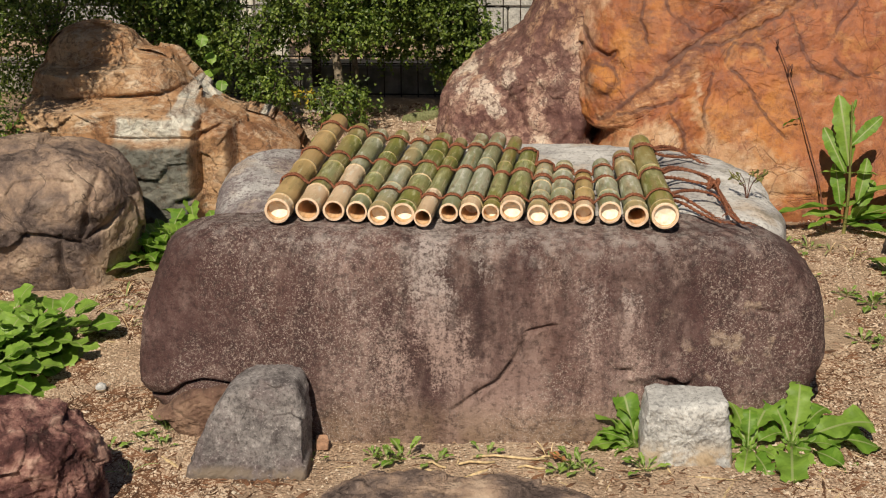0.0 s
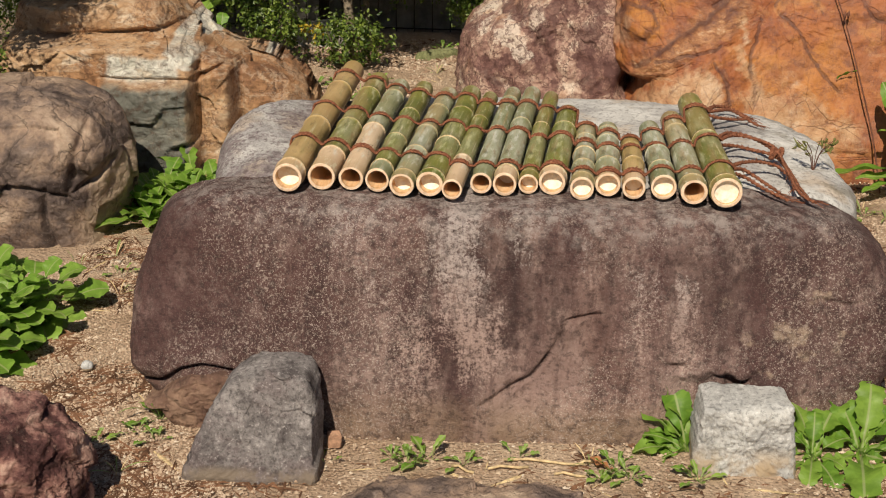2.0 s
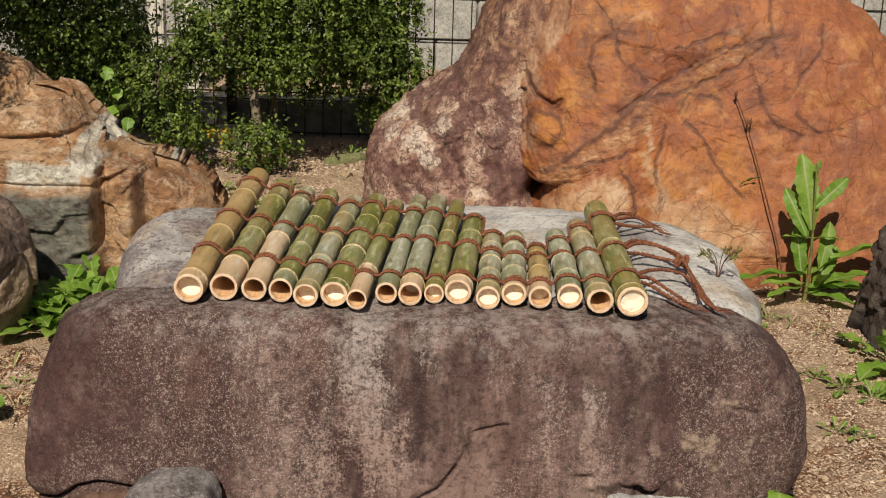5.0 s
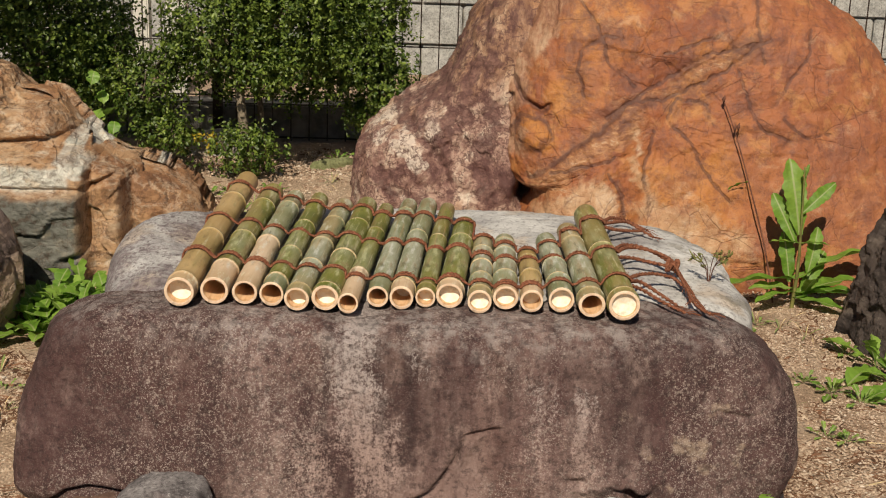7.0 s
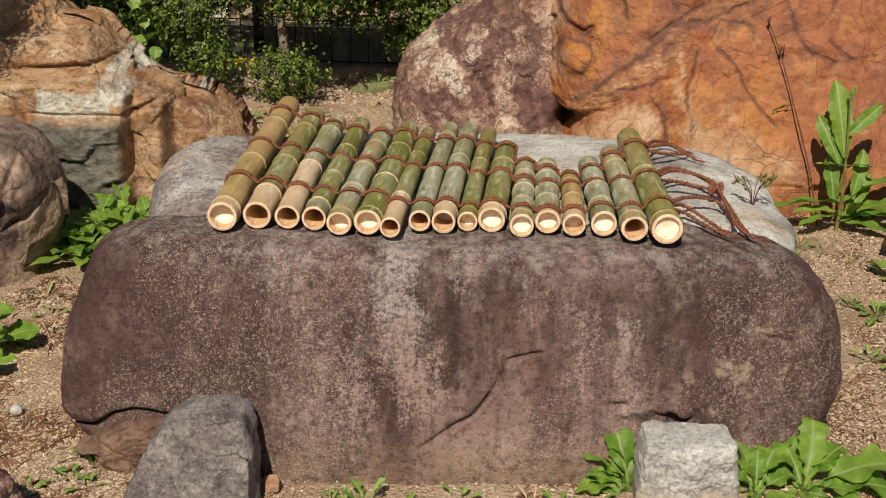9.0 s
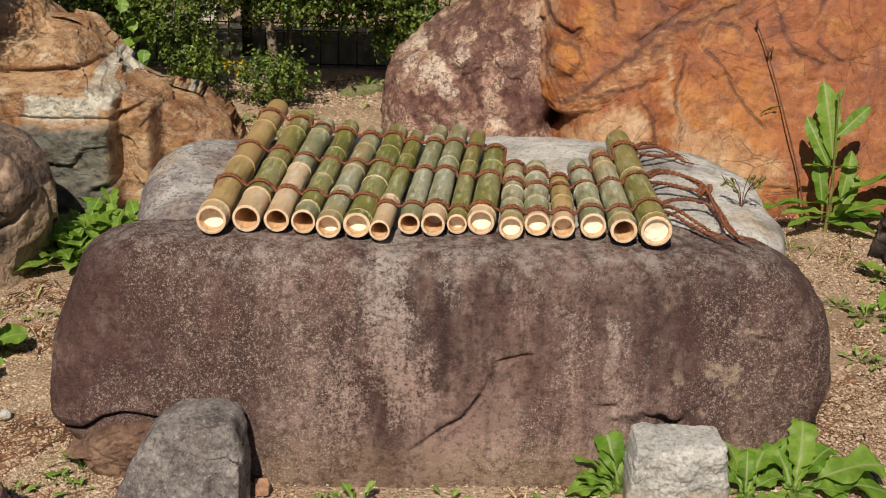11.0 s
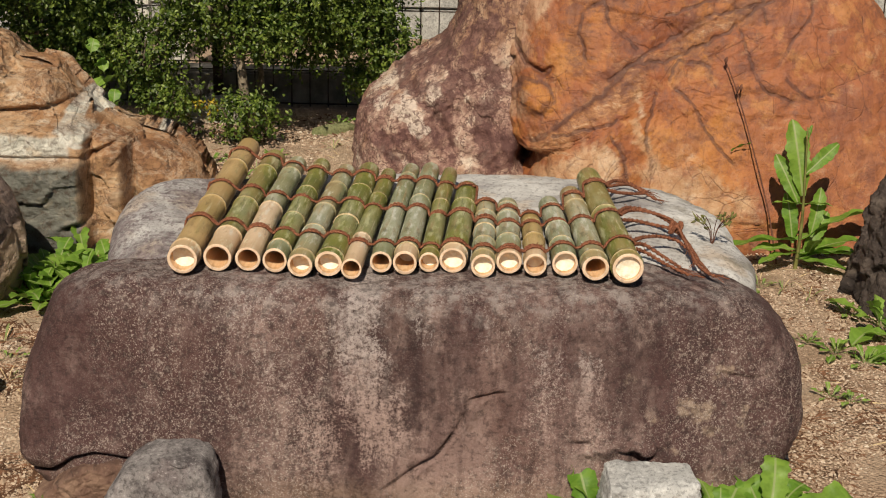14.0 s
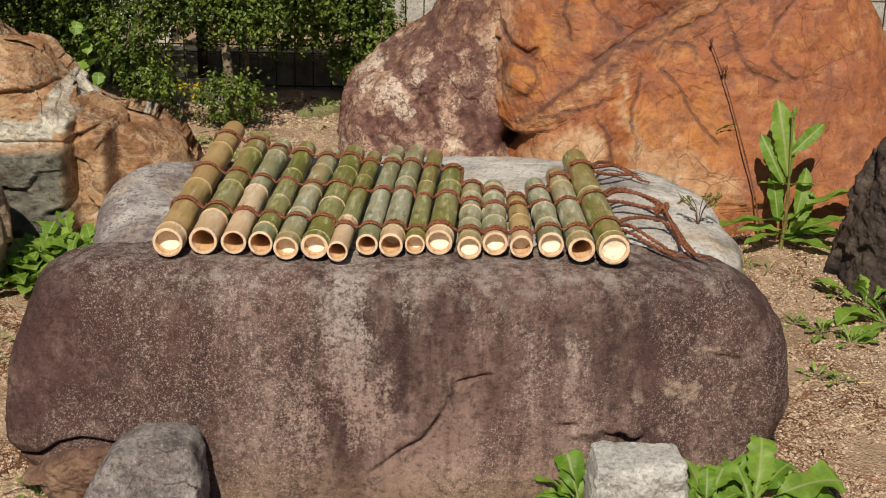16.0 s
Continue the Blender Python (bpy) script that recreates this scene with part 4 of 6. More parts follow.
rock("maroon_boulder", [(-1.2, -0.08), (-1.2, 0.10), (-1.10, 0.19), (-0.98, 0.215), (-0.88, 0.21), (-0.80, 0.175), (-0.765, 0.11), (-0.76, 0.04), (-0.79, -0.08), (-1.0, -0.1)],
     MAROON, mid=-0.46, front=0.15, back=0.13, pf=2.8, pb=2.4, amp=0.018, freq=8, fine=0.006, chip=0.014, facet=0.03, cut=(16, 9, 8), rings=90, n=320, seed=7,
     label="rough maroon rock with pale spots", category="rock")

rock("low_rock", [(-0.33, -0.53), (-0.30, -0.40), (-0.22, -0.325), (-0.08, -0.33), (0.08, -0.325), (0.2, -0.34), (0.30, -0.42), (0.33, -0.54), (0.1, -0.62), (-0.15, -0.62)],
     BROWN, axis="z", mid=0.05, front=0.09, back=0.05, pf=2.6, pb=2.0, amp=0.010, freq=7, fine=0.004, chip=0.008, facet=0.02, cut=(8, 12, 12), rings=70, n=280, seed=8,
     label="low flat brown rock sunk in the soil", category="rock")

rock("shale_boulder", [(1.235, -0.08), (1.255, 0.12), (1.280, 0.27), (1.325, 0.39), (1.435, 0.49), (1.625, 0.50), (1.755, 0.36), (1.795, 0.1), (1.755, -0.1), (1.475, -0.12)],
     SHALE, mid=1.12, front=0.16, back=0.16, pf=3, pb=2.6, amp=0.025, freq=6, fine=0.008, chip=0.02, facet=0.035, cut=(12, 8, 5), rings=80, n=300, seed=9,
     label="dark jagged boulder at the end of the bed", category="boulder")


def prop_shape(p):
    x, y, z = p
    return x, y + 0.35 * max(0.0, z) - 0.02, z


rock("prop_stone", [(-0.60, -0.06), (-0.60, 0.01), (-0.545, 0.135), (-0.50, 0.182), (-0.455, 0.193), (-0.385, 0.19), (-0.358, 0.165), (-0.345, 0.06), (-0.35, -0.06), (-0.47, -0.08)],
     PROP, mid=-0.265, front=0.06, back=0.06, pf=12, pb=8, amp=0.006, freq=7, fine=0.0025, chip=0.004, facet=0.010, cut=(7, 7, 7), rings=70, n=300, seed=10, shape=prop_shape,
     label="blue-grey wedge stone propped against the slab", category="stone")

rock("granite_block", [(0.396, -0.05), (0.394, 0.07), (0.400, 0.135), (0.412, 0.150), (0.49, 0.152), (0.560, 0.153), (0.574, 0.140), (0.584, 0.07), (0.582, -0.05), (0.49, -0.06)],
     BLOCK, mid=-0.20, front=0.062, back=0.06, pf=9, pb=8, amp=0.006, freq=12, fine=0.003, chip=0.006, rings=50, n=240, seed=11,
     label="small rough white granite block on the soil", category="block")

rock("stone_fragment", [(-0.735, 0.030), (-0.70, 0.052), (-0.65, 0.094), (-0.59, 0.110), (-0.50, 0.106), (-0.51, 0.03), (-0.56, -0.05), (-0.64, -0.04), (-0.70, 0.02)],
     FRAGMENT, mid=-0.05, front=0.085, back=0.08, pf=6, pb=3, amp=0.006, freq=9, fine=0.003, facet=0.010, cut=(9, 9, 14), rings=50, n=200, seed=15,
     label="broken brown stone fragment under the cracked slab corner", category="stone")


# ---- bamboo mat ----
# front end x, y; back end x, y; radius
POLES = [(-0.439, 0, -0.403, 0.823, 0.03), (-0.372, 0.018, -0.329, 0.732, 0.0283), (-0.312, 0.022, -0.272, 0.7, 0.025), (-0.258, 0.018, -0.212, 0.686, 0.0248),
         (-0.206, -0.006, -0.15, 0.647, 0.0244), (-0.15, 0, -0.096, 0.652, 0.0266), (-0.104, -0.012, -0.049, 0.637, 0.021), (-0.047, 0.028, 0.005, 0.677, 0.0222),
         (0.001, 0.02, 0.051, 0.672, 0.0244), (0.049, 0.036, 0.097, 0.659, 0.0206), (0.097, 0.034, 0.136, 0.513, 0.0266), (0.157, 0.01, 0.175, 0.402, 0.0244),
         (0.21, 0.036, 0.223, 0.401, 0.025), (0.262, 0.026, 0.268, 0.322, 0.0234), (0.322, 0.03, 0.316, 0.409, 0.0262), (0.381, 0.006, 0.371, 0.493, 0.0262),
         (0.444, -0.006, 0.424, 0.613, 0.0312)]
# skin, skin of the first joint, depth of the membrane, first node, node spacing
LOOKS = [(2, 3, 0.022, 0.035, 0.27), (0, 3, 0.10, 0.115, 0.23), (1, 3, 0.12, 0.30, 0.24), (0, 1, 0.16, 0.055, 0.19), (1, 1, 0.026, 0.03, 0.17), (0, 0, 0.022, 0.02, 0.21),
         (0, 3, 0.11, 0.16, 0.26), (1, 1, 0.16, 0.07, 0.27), (1, 3, 0.06, 0.05, 0.36), (0, 0, 0.026, 0.03, 0.33), (0, 3, 0.016, 0.03, 0.30), (1, 1, 0.012, 0.03, 0.085),
         (1, 3, 0.018, 0.03, 0.075), (2, 3, 0.034, 0.04, 0.095), (1, 1, 0.012, 0.09, 0.12), (1, 1, 0.13, 0.035, 0.30), (0, 0, 0.007, 0.02, 0.31)]
SKINS = [SKIN_GREEN, SKIN_GREY, SKIN_YELLOW, SKIN_TAN]
BED = 0.4715


def pole_mesh(name, length, r, look_row, seed):
    rnd = random.Random(seed)
    skin, first, deep, node0, gap = look_row
    nodes, y = [], node0
    while y < length - 0.015:
        nodes.append(y)
        y += gap * rnd.uniform(0.85, 1.15)
    ys = {0.0: 1.0, length: 0.96}
    for k in range(1, 14):
        ys[length * k / 14] = 1.0
    for p in nodes:
        for off, m in ((-0.010, 1.0), (-0.0045, 1.03), (-0.0025, 1.085), (-0.0005, 1.06), (0.0012, 1.035), (0.003, 1.07), (0.007, 1.01)):
            if 0 < p + off < length:
                ys[p + off] = m
    seg, verts, faces, mats = 28, [], [], []
    keys = sorted(ys)
    bend = [rnd.uniform(-0.0035, 0.0035) for _ in range(2)]
    oval = rnd.uniform(-0.03, 0.03)
    for y in keys:
        t = y / length
        rr = r * ys[y] * (1.0 - 0.07 * t)
        bx, bz = bend[0] * math.sin(math.pi * t), abs(bend[1]) * math.sin(math.pi * t)
        for j in range(seg):
            a = 2 * math.pi * j / seg
            w = 1 + oval * math.cos(2 * a) + 0.012 * noise.noise(Vector((math.cos(a) * 2, math.sin(a) * 2, y * 9 + seed)))
            verts.append((bx + rr * w * math.cos(a), y, bz + rr * w * math.sin(a)))

    def strip(a, b, mat):
        for j in range(seg):
            k = (j + 1) % seg
            faces.append((a + j, a + k, b + k, b + j))
            mats.append(mat)

    for i in range(len(keys) - 1):
        at_node = any(p - 0.0035 < (keys[i] + keys[i + 1]) / 2 < p + 0.0022 for p in nodes)
        strip(i * seg, (i + 1) * seg, 4 if at_node else 1 if keys[i + 1] < node0 + 0.001 else 0)
    inner = r * rnd.uniform(0.76, 0.80)

    def ring(y, rad):
        start = len(verts)
        for j in range(seg):
            a = 2 * math.pi * j / seg
            verts.append((rad * math.cos(a), y, rad * math.sin(a)))
        return start

    a0 = ring(-0.0008, r * 0.975)                      # bevelled rim, then the hollow
    a1 = ring(-0.0008, inner * 1.03)
    a2 = ring(0.0012, inner)
    a3 = ring(deep + 0.012, inner * 0.97)
    strip(0, a0, 2), strip(a0, a1, 2), strip(a1, a2, 2), strip(a2, a3, 3)
    last = (len(keys) - 1) * seg
    b1, b2 = ring(length, inner), ring(length - 0.012, inner)
    strip(last, b1, 2), strip(b1, b2, 3)
    faces.append(tuple(range(b2, b2 + seg)))
    mats.append(2)
    return verts, faces, mats, inner, deep


def mat_of_bamboo():
    mat = new("bamboo_mat")
    mat.location = (0, 0, BED)
    tagged(mat, "mat of cut green bamboo poles lashed with brown rope", "bamboo mat")
    for i, ((x0, y0, x1, y1, r), look_row) in enumerate(zip(POLES, LOOKS)):
        length = math.hypot(x1 - x0, y1 - y0)
        v, f, m, inner, deep = pole_mesh("pole", length, r, look_row, i)
        pole = mesh_object("pole", v, f, [SKINS[look_row[0]], SKINS[look_row[1]], CUT, HOLLOW, NODE], mat, face_mats=m, sharp=42,
                           label=["green", "grey-green", "yellow-brown", "tan"][look_row[0]] + " bamboo pole with a sawn open end")
        pole.location = (x0, y0, r)
        pole.rotation_euler = (0, 0, -math.atan2(x1 - x0, y1 - y0))
        bm = bmesh.new()
        bmesh.ops.create_circle(bm, cap_ends=True, radius=inner * 0.99, segments=28)
        bmesh.ops.poke(bm, faces=bm.faces)
        for vert in bm.verts:
            k = vert.co.length / inner
            vert.co = Vector((vert.co.x, deep + 0.006 * (1 - k * k), vert.co.y))
        bmesh.ops.recalc_face_normals(bm, faces=bm.faces)
        part("membrane", bm, MEMBRANE, pole, "pale inner bamboo membrane")
    return mat


def sweep(points, radius, twist=320.0, strands=3, seg=9, close=True, lump=0.24):
    """A laid rope along a line: verts and faces. radius may be a function of the share of the way."""
    p = [Vector(q) for q in points]
    verts, faces, s, up = [], [], 0.0, Vector((0.1, 0.2, 1.0))
    for i, q in enumerate(p):
        d = (p[min(i + 1, len(p) - 1)] - p[max(i - 1, 0)]).normalized()
        side = d.cross(up)
        side = side.normalized() if side.length > 1e-4 else Vector((1, 0, 0))
        up = side.cross(d).normalized()
        if i:
            s += (q - p[i - 1]).length
        r = radius(i / (len(p) - 1)) if callable(radius) else radius
        for j in range(seg):
            a = 2 * math.pi * j / seg
            w = r * (1 + lump * math.cos(strands * a - twist * s))
            verts.append(q + side * (w * math.cos(a)) + up * (w * math.sin(a)))
    for i in range(len(p) - 1):
        for j in range(seg):
            k = (j + 1) % seg
            faces.append((i * seg + j, i * seg + k, (i + 1) * seg + k, (i + 1) * seg + j))
    if close:
        faces += [tuple(range(seg))[::-1], tuple(range((len(p) - 1) * seg, len(p) * seg))]
    return verts, faces


def smooth_line(points, n):
    p = np.array(points, float)
    k = len(p)
    s = np.linspace(0, k - 1 - 1e-6, n)
    i, u = s.astype(int), (s % 1)[:, None]
    a, b, c, d = (p[np.clip(i + j, 0, k - 1)] for j in (-1, 0, 1, 2))
    return 0.5 * (2 * b + (c - a) * u + (2 * a - 5 * b + 4 * c - d) * u ** 2 + (3 * b - a - 3 * c + d) * u ** 3)


ROWS = [([-0.45, -0.25, -0.09, 0.05, 0.2, 0.33, 0.45], [0.20, 0.145, 0.10, 0.088, 0.06, 0.08, 0.10]),
        ([-0.45, -0.23, -0.07, 0.07, 0.21, 0.34, 0.45], [0.47, 0.375, 0.355, 0.31, 0.235, 0.25, 0.29]),
        ([-0.45, -0.23, -0.08, 0.07, 0.14, 0.21, 0.31, 0.37, 0.45], [0.76, 0.61, 0.58, 0.55, 0.42, 0.335, 0.33, 0.44, 0.53])]


def at_pole(i, y):
    x0, y0, x1, y1, r = POLES[i]
    return x0 + (x1 - x0) * (y - y0) / (y1 - y0)


def fray(mat, line, count, reach, seed):
    """Stray fibres along a rope, as one mesh."""
    rnd = random.Random(seed)
    verts, faces = [], []
    for _ in range(count):
        p = Vector(line[rnd.randrange(4, len(line) - 4)])
        way = Vector((rnd.uniform(-1, 1), rnd.uniform(-1, 1), rnd.uniform(-0.2, 0.8))).normalized() * reach * rnd.uniform(0.4, 1.2)
        v, f = sweep([p, p + way * 0.5 + Vector((0, 0, reach * 0.15)), p + way], 0.00045, 0, 1, 3)
        k = len(verts)
        verts += v
        faces += [tuple(i + k for i in q) for q in f]
    tagged(mesh_object("fray", verts, faces, ROPE, mat), kind="stuff")


def lashing(mat):
    for row, (xs, ys) in enumerate(ROWS):
        for rope in (0, 1, 2):
            rnd = random.Random(row * 7 + rope)
            pts = []
            for i, pole in enumerate(POLES):
                y = 0.945 * float(np.interp(pole[0], xs, ys)) + rnd.uniform(-0.005, 0.005)
                y = min(y, pole[3] - 0.03)
                x, r = at_pole(i, y), pole[4]
                r2 = r * 0.97 + 0.0035 + rnd.uniform(0, 0.0018)
                side = (-0.0065, 0.0005, 0.0070)[rope] * (1 if i % 2 else -1) * rnd.uniform(0.6, 1.25)
                if i == 0:
                    pts.append((x - r2 * 0.98, y + side, r * 0.55))
                for deg in (144, 124, 102, 78, 56, 36):
                    a = radians(deg)
                    u = (144 - deg) / 108
                    pts.append((x + r2 * math.cos(a), y + side * (1 - 0.8 * abs(2 * u - 1)) + rnd.uniform(-0.0015, 0.0015), r + r2 * math.sin(a)))
            line = smooth_line(pts, 900)
            v, f = sweep(line, 0.0022, 800, 2, 7, lump=0.32)
            mesh_object("rope", v, f, ROPE, mat, label="rough brown palm-fibre rope")
            fray(mat, line, 90, 0.009, 200 + row * 3 + rope)
    # loose ends beyond the last pole: (x, y, height over the bed)
    ends = [[(0.455, 0.545, 0.045), (0.475, 0.60, 0.035), (0.50, 0.665, 0.020), (0.535, 0.69, 0.008), (0.585, 0.655, -0.004)],
            [(0.455, 0.535, 0.042), (0.485, 0.57, 0.036), (0.53, 0.625, 0.022), (0.57, 0.615, 0.006), (0.60, 0.60, -0.006)],
            [(0.455, 0.53, 0.036), (0.49, 0.55, 0.024), (0.535, 0.585, 0.012), (0.575, 0.63, 0.000)],
            [(0.46, 0.31, 0.050), (0.49, 0.375, 0.040), (0.54, 0.39, 0.030), (0.59, 0.335, 0.022), (0.615, 0.25, 0.012), (0.635, 0.14, -0.004), (0.648, 0.07, -0.008)],
            [(0.46, 0.30, 0.046), (0.495, 0.35, 0.042), (0.545, 0.365, 0.034), (0.60, 0.32, 0.026), (0.612, 0.22, 0.014), (0.628, 0.10, -0.002), (0.655, 0.055, -0.006)],
            [(0.46, 0.295, 0.036), (0.50, 0.325, 0.026), (0.55, 0.33, 0.016), (0.60, 0.30, 0.012), (0.622, 0.20, 0.004), (0.618, 0.12, -0.002)],
            [(0.465, 0.115, 0.045), (0.50, 0.175, 0.036), (0.545, 0.215, 0.026), (0.59, 0.23, 0.014), (0.615, 0.19, 0.006)],
            [(0.465, 0.108, 0.042), (0.50, 0.15, 0.028), (0.54, 0.13, 0.012), (0.58, 0.085, 0.000)],
            [(0.465, 0.10, 0.036), (0.50, 0.125, 0.020), (0.545, 0.09, 0.006), (0.595, 0.055, -0.004)]]
    for k, e in enumerate(ends):
        rnd = random.Random(50 + k)
        e = [(0.455 + 0.87 * (x - 0.455), 0.945 * y, z) for x, y, z in e]
        pts = smooth_line(e, 150)
        pts = [(x + 0.0015 * noise.noise(Vector((k, i * 0.15, 0))), y + 0.002 * noise.noise(Vector((k, i * 0.15, 5))), z + 0.003) for i, (x, y, z) in enumerate(pts)]
        v, f = sweep(pts, lambda t: 0.0039 - 0.0008 * t, 520, 2, 8, lump=0.28)
        mesh_object("rope", v, f, ROPE, mat, label="loose frayed rope end")
        fray(mat, pts, 45, 0.012, 300 + k)
        tip, far = Vector(pts[-1]), Vector(pts[-1]) - Vector(pts[-6])
        for _ in range(7):                                         # frayed fibres at the tip
            way = (far.normalized() + Vector((rnd.uniform(-0.5, 0.5), rnd.uniform(-0.5, 0.5), rnd.uniform(-0.1, 0.25)))) * rnd.uniform(0.012, 0.028)
            v, f = sweep([tip - far * 0.4, tip + way * 0.5 + Vector((0, 0, 0.002)), tip + way], 0.0007, 0, 1, 4)
            mesh_object("fibre", v, f, ROPE, mat)
    # knot where the middle ends turn down
    knot = [(0.583 + 0.011 * math.cos(a) * (1 + 0.3 * math.sin(2 * a)), 0.283 + 0.014 * math.sin(a), 0.022 + 0.009 * math.sin(3 * a)) for a in np.linspace(0, 6.2 * math.pi / 2, 60)]
    v, f = sweep(knot, 0.0045, 380, 2, 8)
    mesh_object("knot", v, f, ROPE, mat, label="knot in the brown rope")


lashing(mat_of_bamboo())


# ---- plants ----
def blade(length, width, kind="broad", lobes=0, curl=-0.6, fold=0.25, wave=0.04, ragged=0.36, seed=0):
    """A leaf along +y with its upper side to +z: verts and faces."""
    rnd = random.Random(seed)
    n, cols = 26, (-1.0, -0.55, -0.12, 0.12, 0.55, 1.0)
    verts, faces, y, z, ang = [], [], 0.0, 0.0, 0.0
    phase = rnd.uniform(0, 6)
    for i in range(n + 1):
        s = i / n
        if kind == "broad":
            w = 0.06 + smooth(0.08, 0.30, s) * math.sqrt(max(0, 1 - ((s - 0.62) / 0.40) ** 2)) if s > 0.24 else 0.06 + 0.20 * smooth(0.1, 0.24, s)
        elif kind == "spoon":                                      # small lobes along the stalk, a large rounded end
            w = 0.10 + 0.26 * abs(math.sin(s * 21 + phase)) * smooth(0.04, 0.14, s) if s < 0.36 else 0.30 + 0.70 * math.sqrt(max(0, 1 - ((s - 0.70) / 0.345) ** 2))
            w *= 1 - 0.16 * abs(math.sin(s * 24 + phase))
        elif kind == "lance":
            w = 0.10 + math.sin(math.pi * min(1, s * 0.96 + 0.02)) ** 0.75 * (0.65 + 0.35 * s)
        else:
            w = 0.08 + 0.95 * smooth(0.05, 0.8, s) * (1 - smooth(0.82, 1.0, s) * 0.95)
        if lobes:
            saw = (s * lobes) % 1.0
            w *= 1 - ragged * (1 - saw) * smooth(1.0, 0.75, s) * smooth(0.02, 0.15, s)
        w = max(0.02, w * (1 + 0.11 * rnd.uniform(-1, 1))) if i < n else 0.015
        ang += curl / n * (0.4 + 1.2 * s)
        if i:
            y += length / n * math.cos(ang)
            z += length / n * math.sin(ang)
        for c in cols:
            u = abs(c)
            lift = fold * u * w * width * 0.5 + wave * width * u * u * math.sin(phase + s * 15 + (2 if c > 0 else 0)) - 0.012 * width * (u < 0.2)
            verts.append((c * w * width * 0.5, y - lift * math.sin(ang) * 0.6, z + lift))
    k = len(cols)
    for i in range(n):
        for j in range(k - 1):
            faces.append((i * k + j, i * k + j + 1, (i + 1) * k + j + 1, (i + 1) * k + j))
    return verts, faces


def leaf_data(material, variants, **options):
    out = []
    for s in range(variants):
        v, f = blade(seed=s, **options)
        me = bpy.data.meshes.new("leaf")
        me.from_pydata(v, [], f)
        me.materials.append(material)
        me.polygons.foreach_set("use_smooth", [True] * len(me.polygons))
        out.append(me)
    return out


def rosette(name, where, data, count, seed, lift=(15, 75), size=(0.7, 1.1), spread=0.01, arc=(0, 360), up=0.0, **tags):
    """A weed of leaves that rise from one foot."""
    rnd = random.Random(seed)
    x, y = where
    root = new(name)
    root.location = (x, y, ground_z(x, y))
    tagged(root, **tags)
    for i in range(count):
        leaf = new("leaf", data[i % len(data)])
        leaf.parent = root
        turn = (arc[0] + ((i * 137.5 + rnd.uniform(-20, 20)) % 360) / 360 * (arc[1] - arc[0])) if arc != (0, 360) else i * 137.5 + rnd.uniform(-20, 20)
        k = i / max(1, count - 1)
        tilt = lift[0] + (lift[1] - lift[0]) * k + rnd.uniform(-8, 8)
        s = rnd.uniform(*size) * (1.0 - 0.35 * k)
        off = rnd.uniform(0, spread)
        m = pose(0, 0, 0, 0, 0, turn) @ pose(0, off, up * k + 0.002 + rnd.uniform(0, 0.004), tilt, rnd.uniform(-14, 14), 0)
        leaf.matrix_local = m @ Matrix.Diagonal((s, s, s, 1))
    return root


def set_leaves(root, data, rows, seed=0):
    """Single leaves on a weed: (x, y, height, turn, tilt, roll, size) each."""
    for i, (x, y, z, turn, tilt, roll, size) in enumerate(rows):
        leaf = new("leaf", data[(i + seed) % len(data)])
        leaf.parent = root
        leaf.matrix_local = pose(x, y, z, 0, roll, turn) @ pose(0, 0, 0, tilt, 0, 0) @ Matrix.Diagonal((size, size, size, 1))


def weed_root(name, x, y, **tags):
    root = new(name)
    root.location = (x, y, ground_z(x, y))
    return tagged(root, **tags)


LYRE = leaf_data(WEED, 6, length=0.160, width=0.066, kind="spoon", curl=-0.9, fold=0.16, wave=0.16)
OBLONG = leaf_data(WEED, 5, length=0.19, width=0.060, kind="lance", curl=-0.4, fold=0.25, wave=0.08)
BROAD = leaf_data(WEED_DEEP, 5, length=0.115, width=0.08, kind="broad", curl=-0.8, fold=0.12, wave=0.05)
LOBED = leaf_data(WEED, 5, length=0.17, width=0.065, kind="lobed", lobes=5, curl=-0.7, fold=0.3, wave=0.06)
LANCE = leaf_data(WEED, 4, length=0.235, width=0.064, kind="lance", lobes=9, curl=-0.45, fold=0.2, wave=0.10, ragged=0.15)
TINY = leaf_data(WEED, 4, length=0.045, width=0.018, kind="lobed", lobes=3, curl=-0.6, fold=0.3, wave=0.08)
SMALL = leaf_data(WEED, 4, length=0.07, width=0.026, kind="lobed", lobes=4, curl=-0.5, fold=0.3, wave=0.08)

LARGE_TAGS = dict(label="large green weed with long lobed leaves on sandy soil", category="weed")
set_leaves(weed_root("weed", 0.635, -0.175, **LARGE_TAGS), LYRE,
           [(0, 0, 0, 42, 68, 10, 0.95), (0, 0, 0, 20, 58, -5, 0.85), (0, 0, 0, -28, 52, 5, 1.0), (0, 0, 0, 196, 18, 5, 0.75), (0, 0, 0, 168, 22, -5, 0.70), (0, 0, 0, 132, 12, 0, 0.62),
            (0, 0, 0, 82, 24, 0, 0.52), (0, 0, 0, -60, 38, 10, 0.62), (0, 0, 0, -8, 76, 0, 0.60), (0, 0, 0, 225, 30, 0, 0.5), (0, 0, 0, 60, 60, 0, 0.45)])
